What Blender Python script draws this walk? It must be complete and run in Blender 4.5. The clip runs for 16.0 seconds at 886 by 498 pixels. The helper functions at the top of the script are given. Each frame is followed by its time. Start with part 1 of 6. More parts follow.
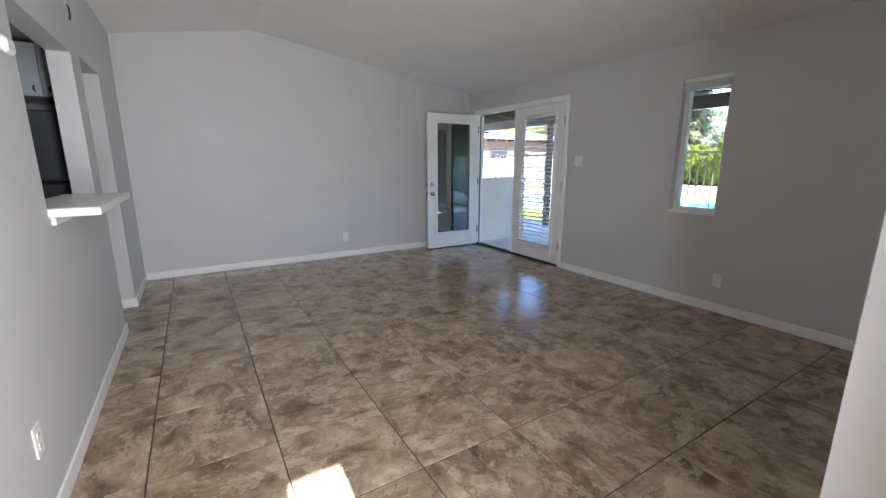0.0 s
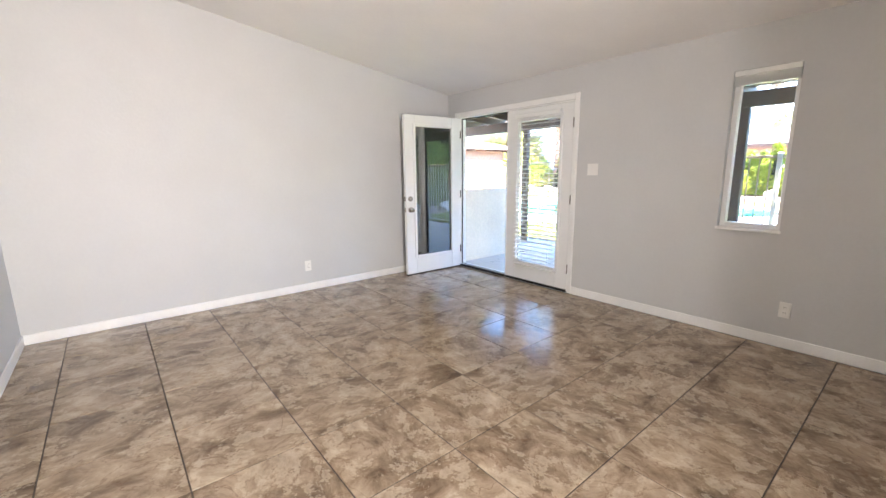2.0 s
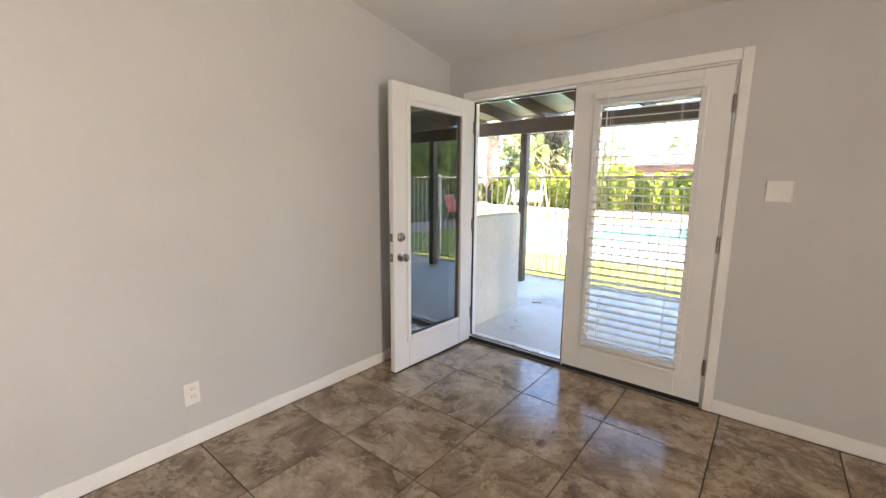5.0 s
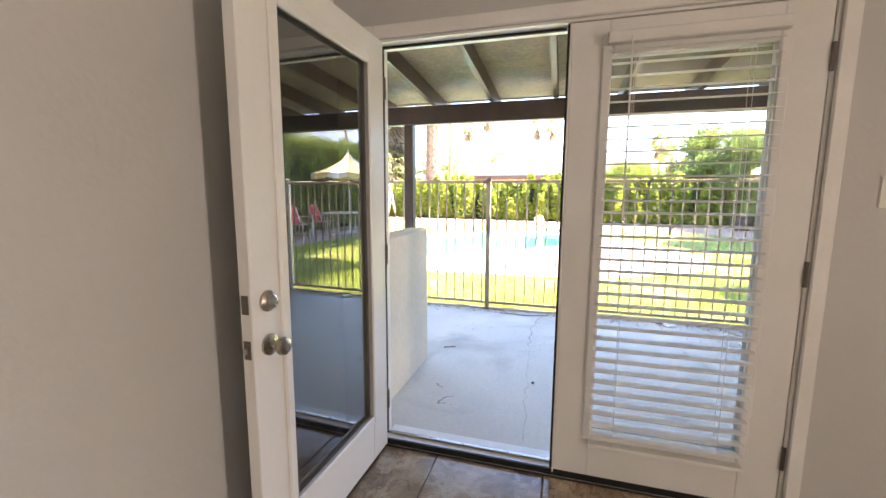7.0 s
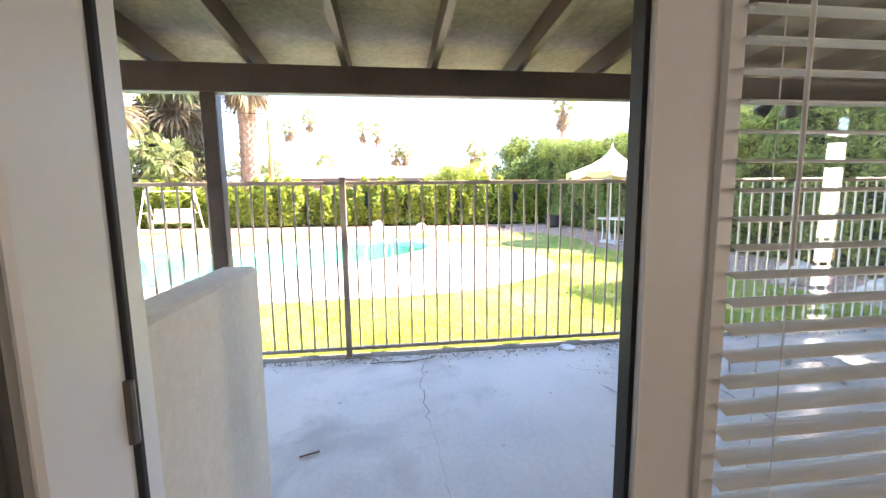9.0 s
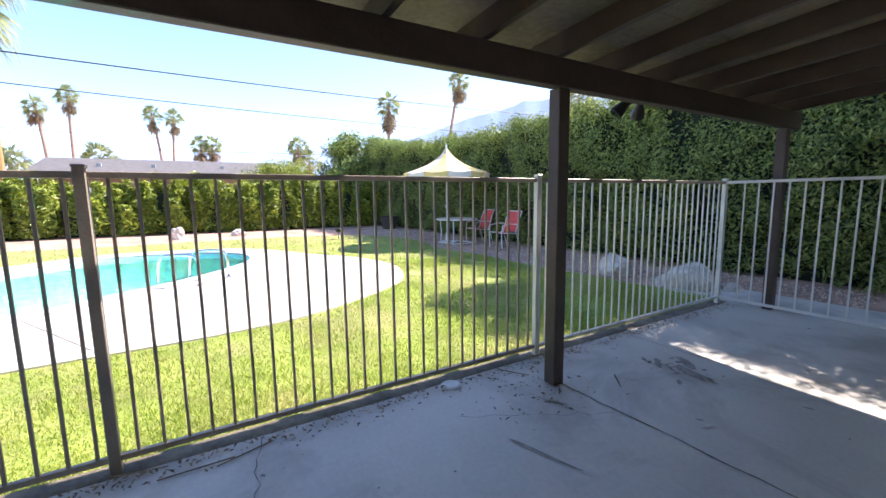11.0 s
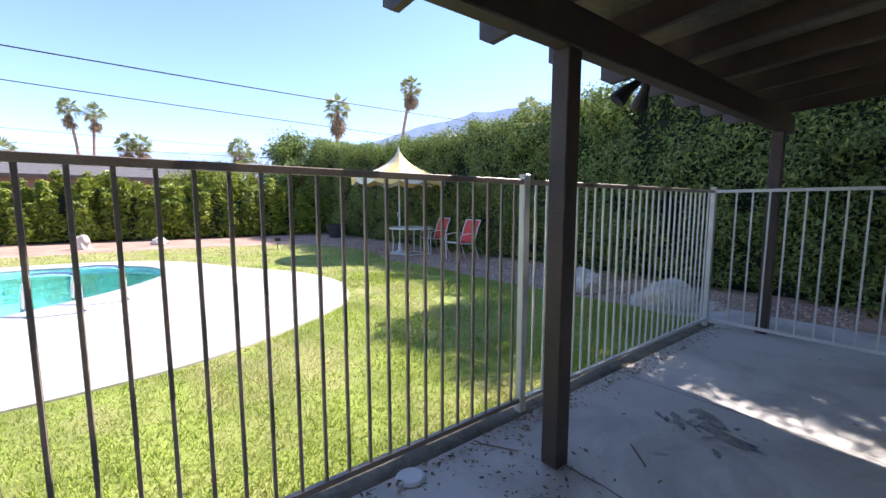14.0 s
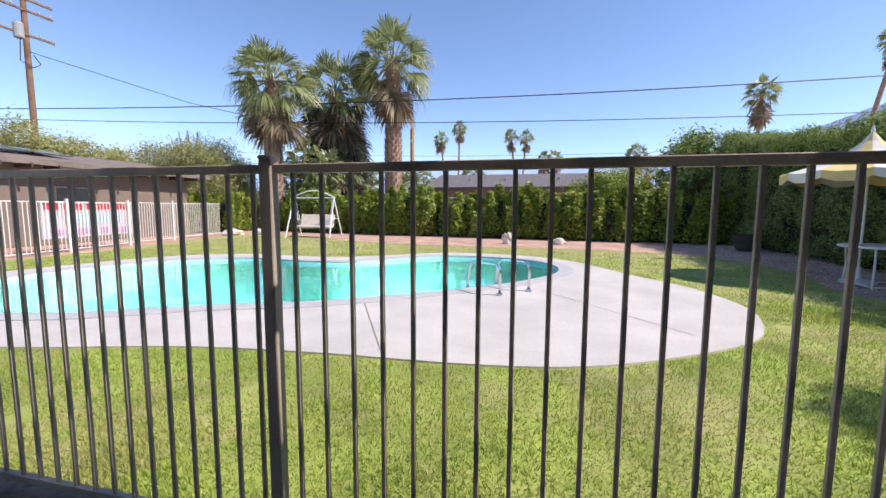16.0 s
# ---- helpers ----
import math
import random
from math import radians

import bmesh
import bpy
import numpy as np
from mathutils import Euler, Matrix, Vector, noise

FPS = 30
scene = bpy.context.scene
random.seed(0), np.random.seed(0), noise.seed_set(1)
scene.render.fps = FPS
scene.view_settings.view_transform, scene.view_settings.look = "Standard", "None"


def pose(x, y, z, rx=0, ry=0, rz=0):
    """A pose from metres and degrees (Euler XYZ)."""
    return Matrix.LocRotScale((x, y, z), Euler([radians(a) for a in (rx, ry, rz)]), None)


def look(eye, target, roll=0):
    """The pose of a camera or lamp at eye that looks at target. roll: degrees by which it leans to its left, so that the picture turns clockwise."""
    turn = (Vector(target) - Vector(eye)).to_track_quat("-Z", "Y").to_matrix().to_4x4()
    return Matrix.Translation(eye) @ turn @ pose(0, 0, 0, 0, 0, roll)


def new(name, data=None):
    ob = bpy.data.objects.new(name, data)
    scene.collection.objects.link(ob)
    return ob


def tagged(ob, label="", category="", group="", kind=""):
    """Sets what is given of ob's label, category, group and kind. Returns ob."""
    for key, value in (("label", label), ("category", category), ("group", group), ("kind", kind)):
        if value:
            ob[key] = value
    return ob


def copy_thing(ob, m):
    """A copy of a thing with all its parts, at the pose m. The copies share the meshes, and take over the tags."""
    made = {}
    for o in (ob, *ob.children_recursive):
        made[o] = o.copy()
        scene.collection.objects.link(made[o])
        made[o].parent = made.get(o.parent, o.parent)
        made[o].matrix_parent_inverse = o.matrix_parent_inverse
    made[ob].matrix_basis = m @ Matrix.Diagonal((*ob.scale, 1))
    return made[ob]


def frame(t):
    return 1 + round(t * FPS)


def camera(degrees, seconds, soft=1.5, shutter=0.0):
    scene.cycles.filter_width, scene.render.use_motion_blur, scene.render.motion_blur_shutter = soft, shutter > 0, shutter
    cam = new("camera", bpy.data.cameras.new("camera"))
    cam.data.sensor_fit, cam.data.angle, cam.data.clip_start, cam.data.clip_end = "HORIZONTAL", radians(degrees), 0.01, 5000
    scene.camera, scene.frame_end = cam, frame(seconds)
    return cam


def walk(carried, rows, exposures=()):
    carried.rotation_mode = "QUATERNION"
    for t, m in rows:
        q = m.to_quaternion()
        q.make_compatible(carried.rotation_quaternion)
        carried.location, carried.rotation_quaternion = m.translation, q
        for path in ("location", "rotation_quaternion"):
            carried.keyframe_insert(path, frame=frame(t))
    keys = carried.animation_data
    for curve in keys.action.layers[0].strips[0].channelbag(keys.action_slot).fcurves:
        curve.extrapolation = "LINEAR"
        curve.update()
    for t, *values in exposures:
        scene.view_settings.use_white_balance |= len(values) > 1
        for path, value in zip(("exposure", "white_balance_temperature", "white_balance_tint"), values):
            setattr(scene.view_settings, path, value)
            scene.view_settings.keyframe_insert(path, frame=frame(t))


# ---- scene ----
cam = camera(95.0, 16.0)
PATH = [
    (0, (0.892, 0.319, 1.343), (1.909, 1.989, 0.922), -0.0),
    (0.5, (0.815, 0.558, 1.355), (1.95, 2.149, 0.929), -0.4),
    (1, (0.854, 0.781, 1.339), (2.048, 2.33, 0.919), -0.4),
    (1.5, (0.912, 1.069, 1.345), (2.134, 2.599, 0.94), -0.6),
    (2, (0.992, 1.413, 1.354), (2.236, 2.933, 0.976), -0.6),
    (2.5, (1.131, 1.748, 1.349), (2.382, 3.265, 0.987), -0.6),
    (3, (1.277, 2.109, 1.367), (2.527, 3.628, 1.009), -0.5),
    (3.5, (1.436, 2.494, 1.398), (2.71, 3.994, 1.044), -0.4),
    (4, (1.596, 2.886, 1.402), (2.926, 4.341, 1.061), -0.4),
    (4.2, (1.659, 3.049, 1.4), (3.018, 4.476, 1.06), -0.3),
    (6.3, (2.569, 4.526, 1.324), (4.372, 5.352, 1.067), 0.8),
    (6.5, (2.661, 4.603, 1.321), (4.489, 5.372, 1.064), 0.6),
    (7, (2.957, 4.846, 1.333), (4.86, 5.404, 1.07), 0.3),
    (7.5, (3.258, 5.06, 1.34), (5.211, 5.399, 1.075), 0.0),
    (8, (3.589, 5.18, 1.327), (5.567, 5.319, 1.068), -0.3),
    (8.2, (3.703, 5.232, 1.332), (5.686, 5.278, 1.076), -0.4),
    (10.5, (4.967, 5.305, 1.377), (6.796, 4.536, 1.126), -0.9),
    (11, (5.148, 5.219, 1.366), (6.848, 4.197, 1.111), -0.8),
    (11.5, (5.312, 5.111, 1.35), (6.833, 3.836, 1.098), -0.5),
    (12, (5.455, 5.054, 1.346), (6.772, 3.569, 1.093), -0.0),
    (12.5, (5.574, 5.017, 1.362), (6.717, 3.396, 1.102), -0.4),
    (13, (5.676, 4.98, 1.356), (6.812, 3.353, 1.1), -0.5),
    (13.5, (5.802, 4.862, 1.355), (7.125, 3.38, 1.123), -0.2),
    (14, (5.95, 4.762, 1.354), (7.519, 3.54, 1.134), 0.0),
    (14.5, (6.077, 4.715, 1.361), (7.87, 3.853, 1.151), 0.2),
    (15, (6.23, 4.731, 1.338), (8.17, 4.291, 1.134), 0.3),
    (15.5, (6.318, 4.722, 1.344), (8.307, 4.736, 1.143), 0.3),
    (16, (6.35, 4.71, 1.352), (8.288, 5.166, 1.153), 0.3),
]
EXPOSURES = [(0, 3.35, 5700, 10), (0.5, 3.75, 5900, 11), (1.0, 4.05, 6100, 12), (2.0, 4.48, 6300, 12), (3.0, 4.12, 6600, 12), (4.2, 4.1, 6900, 13), (6.5, 3.7, 7750, 16),
             (8.2, 3.7, 7850, 18), (10.3, 1.9, 6700, 16), (11.3, 1.7, 6600, 18), (13.0, 1.68, 6600, 19), (14.0, 1.3, 6400, 19), (15.0, 0.92, 6500, 19), (16, 0.62, 6450, 18)]
FRONT_W = 5.5
walk(cam, [(t, look(e, g, r)) for t, e, g, r in PATH], EXPOSURES)

# ---- world and sun ----
SUN_WAY = Vector((0.03, 0.99, -1.0)).normalized()
world = bpy.data.worlds.new("sky_world")
scene.world = world
world.use_nodes = True
wn = world.node_tree
wn.nodes.clear()
sky = wn.nodes.new("ShaderNodeTexSky")
sky.sky_type = "NISHITA"
sky.sun_disc = False
sky.sun_elevation = math.asin(-SUN_WAY.z)
sky.sun_rotation = math.atan2(-SUN_WAY.x, -SUN_WAY.y)
sky.air_density = 0.8
sky.dust_density = 0.05
sky.ozone_density = 3.0
bg = wn.nodes.new("ShaderNodeBackground")
bg.inputs["Strength"].default_value = 0.15
wo = wn.nodes.new("ShaderNodeOutputWorld")
wn.links.new(sky.outputs[0], bg.inputs[0])
wn.links.new(bg.outputs[0], wo.inputs[0])
sun_data = bpy.data.lights.new("sun", "SUN")
sun_data.energy, sun_data.angle, sun_data.color = 4.1, radians(0.5), (1.0, 0.95, 0.87)
sun = new("sun", sun_data)
sun.rotation_mode = "QUATERNION"
sun.rotation_quaternion = SUN_WAY.to_track_quat("-Z", "Y")


def fill_light(name, eye, target, w, h, watts, color, spread):
    d = bpy.data.lights.new(name, "AREA")
    d.shape, d.size, d.size_y, d.energy, d.color, d.spread = "RECTANGLE", w, h, watts, color, radians(spread)
    ob = new(name, d)
    ob.matrix_world = look(eye, target)
    return ob


# added fill lamp behind the start point, for light from the entry
fill_light("entry_fill", (1.145, -0.09, 1.1), (1.1, 4.0, 1.2), 0.21, 2.0, FRONT_W, (1.0, 0.94, 0.88), 125)

# ---- materials ----


def mat(name, base, rough=0.6, metal=0.0, var=0.12, scale=6.0, fine=60.0, bump=0.1, bump_scale=None,
        tint=None, per_object=0.0, per_island=0.0, spec=0.5, coat=0.0):
    """A painted or natural surface: two scales of colour noise, roughness variation and fine relief."""
    m = bpy.data.materials.new(name)
    m.use_nodes = True
    nt = m.node_tree
    p = nt.nodes["Principled BSDF"]
    co = nt.nodes.new("ShaderNodeTexCoord")
    big = nt.nodes.new("ShaderNodeTexNoise")
    big.inputs["Scale"].default_value = scale
    big.inputs["Detail"].default_value = 6
    small = nt.nodes.new("ShaderNodeTexNoise")
    small.inputs["Scale"].default_value = fine
    small.inputs["Detail"].default_value = 4
    for n in (big, small):
        nt.links.new(co.outputs["Object"], n.inputs["Vector"])
    add = nt.nodes.new("ShaderNodeMath")
    add.operation = "MULTIPLY_ADD"
    nt.links.new(small.outputs["Fac"], add.inputs[0])
    add.inputs[1].default_value = 0.5
    nt.links.new(big.outputs["Fac"], add.inputs[2])
    ramp = nt.nodes.new("ShaderNodeValToRGB")
    lo = tint or tuple(c * (1 - 2 * var) for c in base)
    hi = tuple(min(1, c * (1 + var)) for c in base)
    ramp.color_ramp.elements[0].position, ramp.color_ramp.elements[1].position = 0.5, 0.98
    ramp.color_ramp.elements[0].color, ramp.color_ramp.elements[1].color = (*lo, 1), (*hi, 1)
    nt.links.new(add.outputs[0], ramp.inputs["Fac"])
    out = ramp.outputs["Color"]
    if per_object or per_island:
        if per_object:
            info = nt.nodes.new("ShaderNodeObjectInfo").outputs["Random"]
        else:
            info = nt.nodes.new("ShaderNodeNewGeometry").outputs["Random Per Island"]
        mr = nt.nodes.new("ShaderNodeMapRange")
        amount = per_object or per_island
        mr.inputs["To Min"].default_value, mr.inputs["To Max"].default_value = 1 - amount, 1 + amount
        nt.links.new(info, mr.inputs["Value"])
        hsv = nt.nodes.new("ShaderNodeHueSaturation")
        nt.links.new(out, hsv.inputs["Color"])
        nt.links.new(mr.outputs[0], hsv.inputs["Value"])
        out = hsv.outputs["Color"]
    nt.links.new(out, p.inputs["Base Color"])
    rr = nt.nodes.new("ShaderNodeMapRange")
    rr.inputs["To Min"].default_value, rr.inputs["To Max"].default_value = max(0, rough - 0.08), min(1, rough + 0.08)
    nt.links.new(big.outputs["Fac"], rr.inputs["Value"])
    nt.links.new(rr.outputs[0], p.inputs["Roughness"])
    p.inputs["Metallic"].default_value = metal
    p.inputs["Specular IOR Level"].default_value = spec
    p.inputs["Coat Weight"].default_value = coat
    if bump:
        b = nt.nodes.new("ShaderNodeBump")
        b.inputs["Strength"].default_value = bump
        b.inputs["Distance"].default_value = 0.01
        if bump_scale:
            bn = nt.nodes.new("ShaderNodeTexNoise")
            bn.inputs["Scale"].default_value = bump_scale
            bn.inputs["Detail"].default_value = 5
            nt.links.new(co.outputs["Object"], bn.inputs["Vector"])
            nt.links.new(bn.outputs["Fac"], b.inputs["Height"])
        else:
            nt.links.new(small.outputs["Fac"], b.inputs["Height"])
        nt.links.new(b.outputs[0], p.inputs["Normal"])
    return m


def leaf_mat(name, dark, light, spread=0.5):
    """Leaves: a colour of its own for each leaf, some light through it."""
    m = bpy.data.materials.new(name)
    m.use_nodes = True
    nt = m.node_tree
    p = nt.nodes["Principled BSDF"]
    geo = nt.nodes.new("ShaderNodeNewGeometry")
    ramp = nt.nodes.new("ShaderNodeValToRGB")
    ramp.color_ramp.elements[0].color, ramp.color_ramp.elements[1].color = (*dark, 1), (*light, 1)
    nt.links.new(geo.outputs["Random Per Island"], ramp.inputs["Fac"])
    nt.links.new(ramp.outputs[0], p.inputs["Base Color"])
    p.inputs["Roughness"].default_value = spread
    tr = nt.nodes.new("ShaderNodeBsdfTranslucent")
    nt.links.new(ramp.outputs[0], tr.inputs["Color"])
    mix = nt.nodes.new("ShaderNodeMixShader")
    mix.inputs[0].default_value = 0.4
    nt.links.new(p.outputs[0], mix.inputs[1])
    nt.links.new(tr.outputs[0], mix.inputs[2])
    nt.links.new(mix.outputs[0], nt.nodes["Material Output"].inputs[0])
    return m


def dry_patches(m, straw, amount):
    """Straw-coloured dry spots of two sizes over a lawn, more of them towards its far edge."""
    nt = m.node_tree
    p = nt.nodes["Principled BSDF"]
    src = p.inputs["Base Color"].links[0].from_socket
    co = nt.nodes.new("ShaderNodeTexCoord")
    far = nt.nodes.new("ShaderNodeSeparateXYZ")
    nt.links.new(co.outputs["Object"], far.inputs[0])
    edge = nt.nodes.new("ShaderNodeMapRange")
    edge.inputs["From Min"].default_value, edge.inputs["From Max"].default_value = 15.0, 20.5
    edge.inputs["To Max"].default_value = 0.16
    nt.links.new(far.outputs["X"], edge.inputs["Value"])
    total = edge.outputs[0]
    for scale, weight in ((0.9, 0.55), (4.5, 0.45)):
        n = nt.nodes.new("ShaderNodeTexNoise")
        n.inputs["Scale"].default_value = scale
        n.inputs["Detail"].default_value = 4
        nt.links.new(co.outputs["Object"], n.inputs["Vector"])
        add = nt.nodes.new("ShaderNodeMath")
        add.operation = "MULTIPLY_ADD"
        nt.links.new(n.outputs["Fac"], add.inputs[0])
        add.inputs[1].default_value = weight
        nt.links.new(total, add.inputs[2])
        total = add.outputs[0]
    ramp = nt.nodes.new("ShaderNodeValToRGB")
    ramp.color_ramp.elements[0].position, ramp.color_ramp.elements[0].color = 0.46, (0, 0, 0, 1)
    ramp.color_ramp.elements[1].position, ramp.color_ramp.elements[1].color = 0.66, (amount, amount, amount, 1)
    nt.links.new(total, ramp.inputs["Fac"])
    mix = nt.nodes.new("ShaderNodeMix")
    mix.data_type = "RGBA"
    nt.links.new(ramp.outputs["Color"], mix.inputs["Factor"])
    nt.links.new(src, mix.inputs["A"])
    mix.inputs["B"].default_value = (*straw, 1)
    for node in (p, *(n for n in nt.nodes if n.type == "BSDF_TRANSLUCENT")):
        nt.links.new(mix.outputs["Result"], node.inputs[0])


def glass_mat(name, tint, ior):
    m = bpy.data.materials.new(name)
    m.use_nodes = True
    nt = m.node_tree
    p = nt.nodes["Principled BSDF"]
    p.inputs["Base Color"].default_value = (*tint, 1)
    p.inputs["Transmission Weight"].default_value = 1.0
    p.inputs["Roughness"].default_value = 0.0
    p.inputs["IOR"].default_value = ior
    return m


def tile_mat():
    """Glazed stone-look floor tile: taupe clouds, pale streaks and rusty veins, different on each tile."""
    m = bpy.data.materials.new("stone_tile")
    m.use_nodes = True
    nt = m.node_tree
    p = nt.nodes["Principled BSDF"]
    co = nt.nodes.new("ShaderNodeTexCoord")
    info = nt.nodes.new("ShaderNodeObjectInfo")
    shift = nt.nodes.new("ShaderNodeVectorMath")
    shift.operation = "MULTIPLY_ADD"
    nt.links.new(info.outputs["Random"], shift.inputs[0])
    shift.inputs[1].default_value = (37.0, 53.0, 19.0)
    nt.links.new(co.outputs["Object"], shift.inputs[2])
    stretch = nt.nodes.new("ShaderNodeMapping")
    stretch.inputs["Scale"].default_value = (1.0, 1.3, 1.0)
    turn = nt.nodes.new("ShaderNodeVectorRotate")
    turn.rotation_type = "Z_AXIS"
    quarter = nt.nodes.new("ShaderNodeMath")
    quarter.operation = "SNAP"
    quarter.inputs[1].default_value = math.pi / 2
    full = nt.nodes.new("ShaderNodeMath")
    full.operation = "MULTIPLY"
    full.inputs[1].default_value = 2 * math.pi
    nt.links.new(info.outputs["Random"], full.inputs[0])
    nt.links.new(full.outputs[0], quarter.inputs[0])
    nt.links.new(quarter.outputs[0], turn.inputs["Angle"])
    nt.links.new(shift.outputs[0], turn.inputs["Vector"])
    stretch.inputs["Rotation"].default_value = (0, 0, 0.5)
    nt.links.new(turn.outputs[0], stretch.inputs["Vector"])
    cloud = nt.nodes.new("ShaderNodeTexNoise")
    cloud.inputs["Scale"].default_value = 3.8
    cloud.inputs["Detail"].default_value = 9
    cloud.inputs["Roughness"].default_value = 0.7
    cloud.inputs["Distortion"].default_value = 0.55
    nt.links.new(stretch.outputs[0], cloud.inputs["Vector"])
    ramp = nt.nodes.new("ShaderNodeValToRGB")
    r = ramp.color_ramp
    r.elements[0].position, r.elements[0].color = 0.32, (0.105, 0.07, 0.044, 1)
    r.elements[1].position, r.elements[1].color = 0.68, (0.54, 0.43, 0.305, 1)
    e = r.elements.new(0.45)
    e.color = (0.25, 0.178, 0.115, 1)
    e = r.elements.new(0.56)
    e.color = (0.385, 0.29, 0.2, 1)
    nt.links.new(cloud.outputs["Fac"], ramp.inputs["Fac"])
    vein = nt.nodes.new("ShaderNodeTexNoise")
    vein.inputs["Scale"].default_value = 4.5
    vein.inputs["Detail"].default_value = 8
    vein.inputs["Distortion"].default_value = 1.0
    nt.links.new(stretch.outputs[0], vein.inputs["Vector"])
    band = nt.nodes.new("ShaderNodeValToRGB")
    b = band.color_ramp
    b.elements[0].position, b.elements[0].color = 0.486, (0, 0, 0, 1)
    b.elements[1].position, b.elements[1].color = 0.5, (1, 1, 1, 1)
    e = b.elements.new(0.512)
    e.color = (0, 0, 0, 1)
    nt.links.new(vein.outputs["Fac"], band.inputs["Fac"])
    amount = nt.nodes.new("ShaderNodeMath")
    amount.operation = "MULTIPLY"
    amount.inputs[1].default_value = 0.55
    nt.links.new(band.outputs["Color"], amount.inputs[0])
    mix = nt.nodes.new("ShaderNodeMix")
    mix.data_type = "RGBA"
    nt.links.new(amount.outputs[0], mix.inputs["Factor"])
    nt.links.new(ramp.outputs[0], mix.inputs["A"])
    mix.inputs["B"].default_value = (0.14, 0.075, 0.04, 1)
    chip = nt.nodes.new("ShaderNodeTexNoise")
    chip.inputs["Scale"].default_value = 5.0
    chip.inputs["Detail"].default_value = 10
    chip.inputs["Roughness"].default_value = 0.72
    nt.links.new(stretch.outputs[0], chip.inputs["Vector"])
    edge = nt.nodes.new("ShaderNodeValToRGB")
    edge.color_ramp.elements[0].position, edge.color_ramp.elements[0].color = 0.525, (0, 0, 0, 1)
    edge.color_ramp.elements[1].position, edge.color_ramp.elements[1].color = 0.55, (0.45, 0.45, 0.45, 1)
    rim = edge.color_ramp.elements.new(0.62)
    rim.color = (0.2, 0.2, 0.2, 1)
    nt.links.new(chip.outputs["Fac"], edge.inputs["Fac"])
    pale = nt.nodes.new("ShaderNodeMix")
    pale.data_type = "RGBA"
    nt.links.new(edge.outputs["Color"], pale.inputs["Factor"])
    nt.links.new(mix.outputs["Result"], pale.inputs["A"])
    pale.inputs["B"].default_value = (0.64, 0.53, 0.39, 1)
    nt.links.new(pale.outputs["Result"], p.inputs["Base Color"])
    rr = nt.nodes.new("ShaderNodeMapRange")
    rr.inputs["To Min"].default_value, rr.inputs["To Max"].default_value = 0.08, 0.26
    nt.links.new(cloud.outputs["Fac"], rr.inputs["Value"])
    nt.links.new(rr.outputs[0], p.inputs["Roughness"])
    bp = nt.nodes.new("ShaderNodeBump")
    bp.inputs["Strength"].default_value = 0.12
    bp.inputs["Distance"].default_value = 0.004
    nt.links.new(cloud.outputs["Fac"], bp.inputs["Height"])
    nt.links.new(bp.outputs[0], p.inputs["Normal"])
    return m


def concrete_mat(name, base, stain, rough=0.75, stain_at=0.62):
    """Weathered concrete: broad damp stains, fine grit and hairline marks."""
    m = mat(name, base, rough, var=0.08, scale=1.3, fine=35, bump=0.25, bump_scale=90)
    nt = m.node_tree
    p = nt.nodes["Principled BSDF"]
    src = p.inputs["Base Color"].links[0].from_socket
    co = nt.nodes.new("ShaderNodeTexCoord")
    n = nt.nodes.new("ShaderNodeTexNoise")
    n.inputs["Scale"].default_value = 0.9
    n.inputs["Detail"].default_value = 9
    n.inputs["Roughness"].default_value = 0.65
    n.inputs["Distortion"].default_value = 0.6
    nt.links.new(co.outputs["Object"], n.inputs["Vector"])
    ramp = nt.nodes.new("ShaderNodeValToRGB")
    ramp.color_ramp.elements[0].position, ramp.color_ramp.elements[0].color = stain_at, (0, 0, 0, 1)
    ramp.color_ramp.elements[1].position, ramp.color_ramp.elements[1].color = stain_at + 0.16, (0.8, 0.8, 0.8, 1)
    nt.links.new(n.outputs["Fac"], ramp.inputs["Fac"])
    mix = nt.nodes.new("ShaderNodeMix")
    mix.data_type = "RGBA"
    nt.links.new(ramp.outputs["Color"], mix.inputs["Factor"])
    nt.links.new(src, mix.inputs["A"])
    mix.inputs["B"].default_value = (*stain, 1)
    nt.links.new(mix.outputs["Result"], p.inputs["Base Color"])
    return m


def water_mat():
    m = bpy.data.materials.new("pool_water")
    m.use_nodes = True
    nt = m.node_tree
    p = nt.nodes["Principled BSDF"]
    p.inputs["Base Color"].default_value = (0.55, 0.95, 0.93, 1)
    p.inputs["Transmission Weight"].default_value = 1.0
    p.inputs["Roughness"].default_value = 0.02
    p.inputs["IOR"].default_value = 1.33
    co = nt.nodes.new("ShaderNodeTexCoord")
    n = nt.nodes.new("ShaderNodeTexNoise")
    n.inputs["Scale"].default_value = 2.5
    n.inputs["Detail"].default_value = 3
    nt.links.new(co.outputs["Object"], n.inputs["Vector"])
    b = nt.nodes.new("ShaderNodeBump")
    b.inputs["Strength"].default_value = 0.15
    b.inputs["Distance"].default_value = 0.03
    nt.links.new(n.outputs["Fac"], b.inputs["Height"])
    nt.links.new(b.outputs[0], p.inputs["Normal"])
    return m


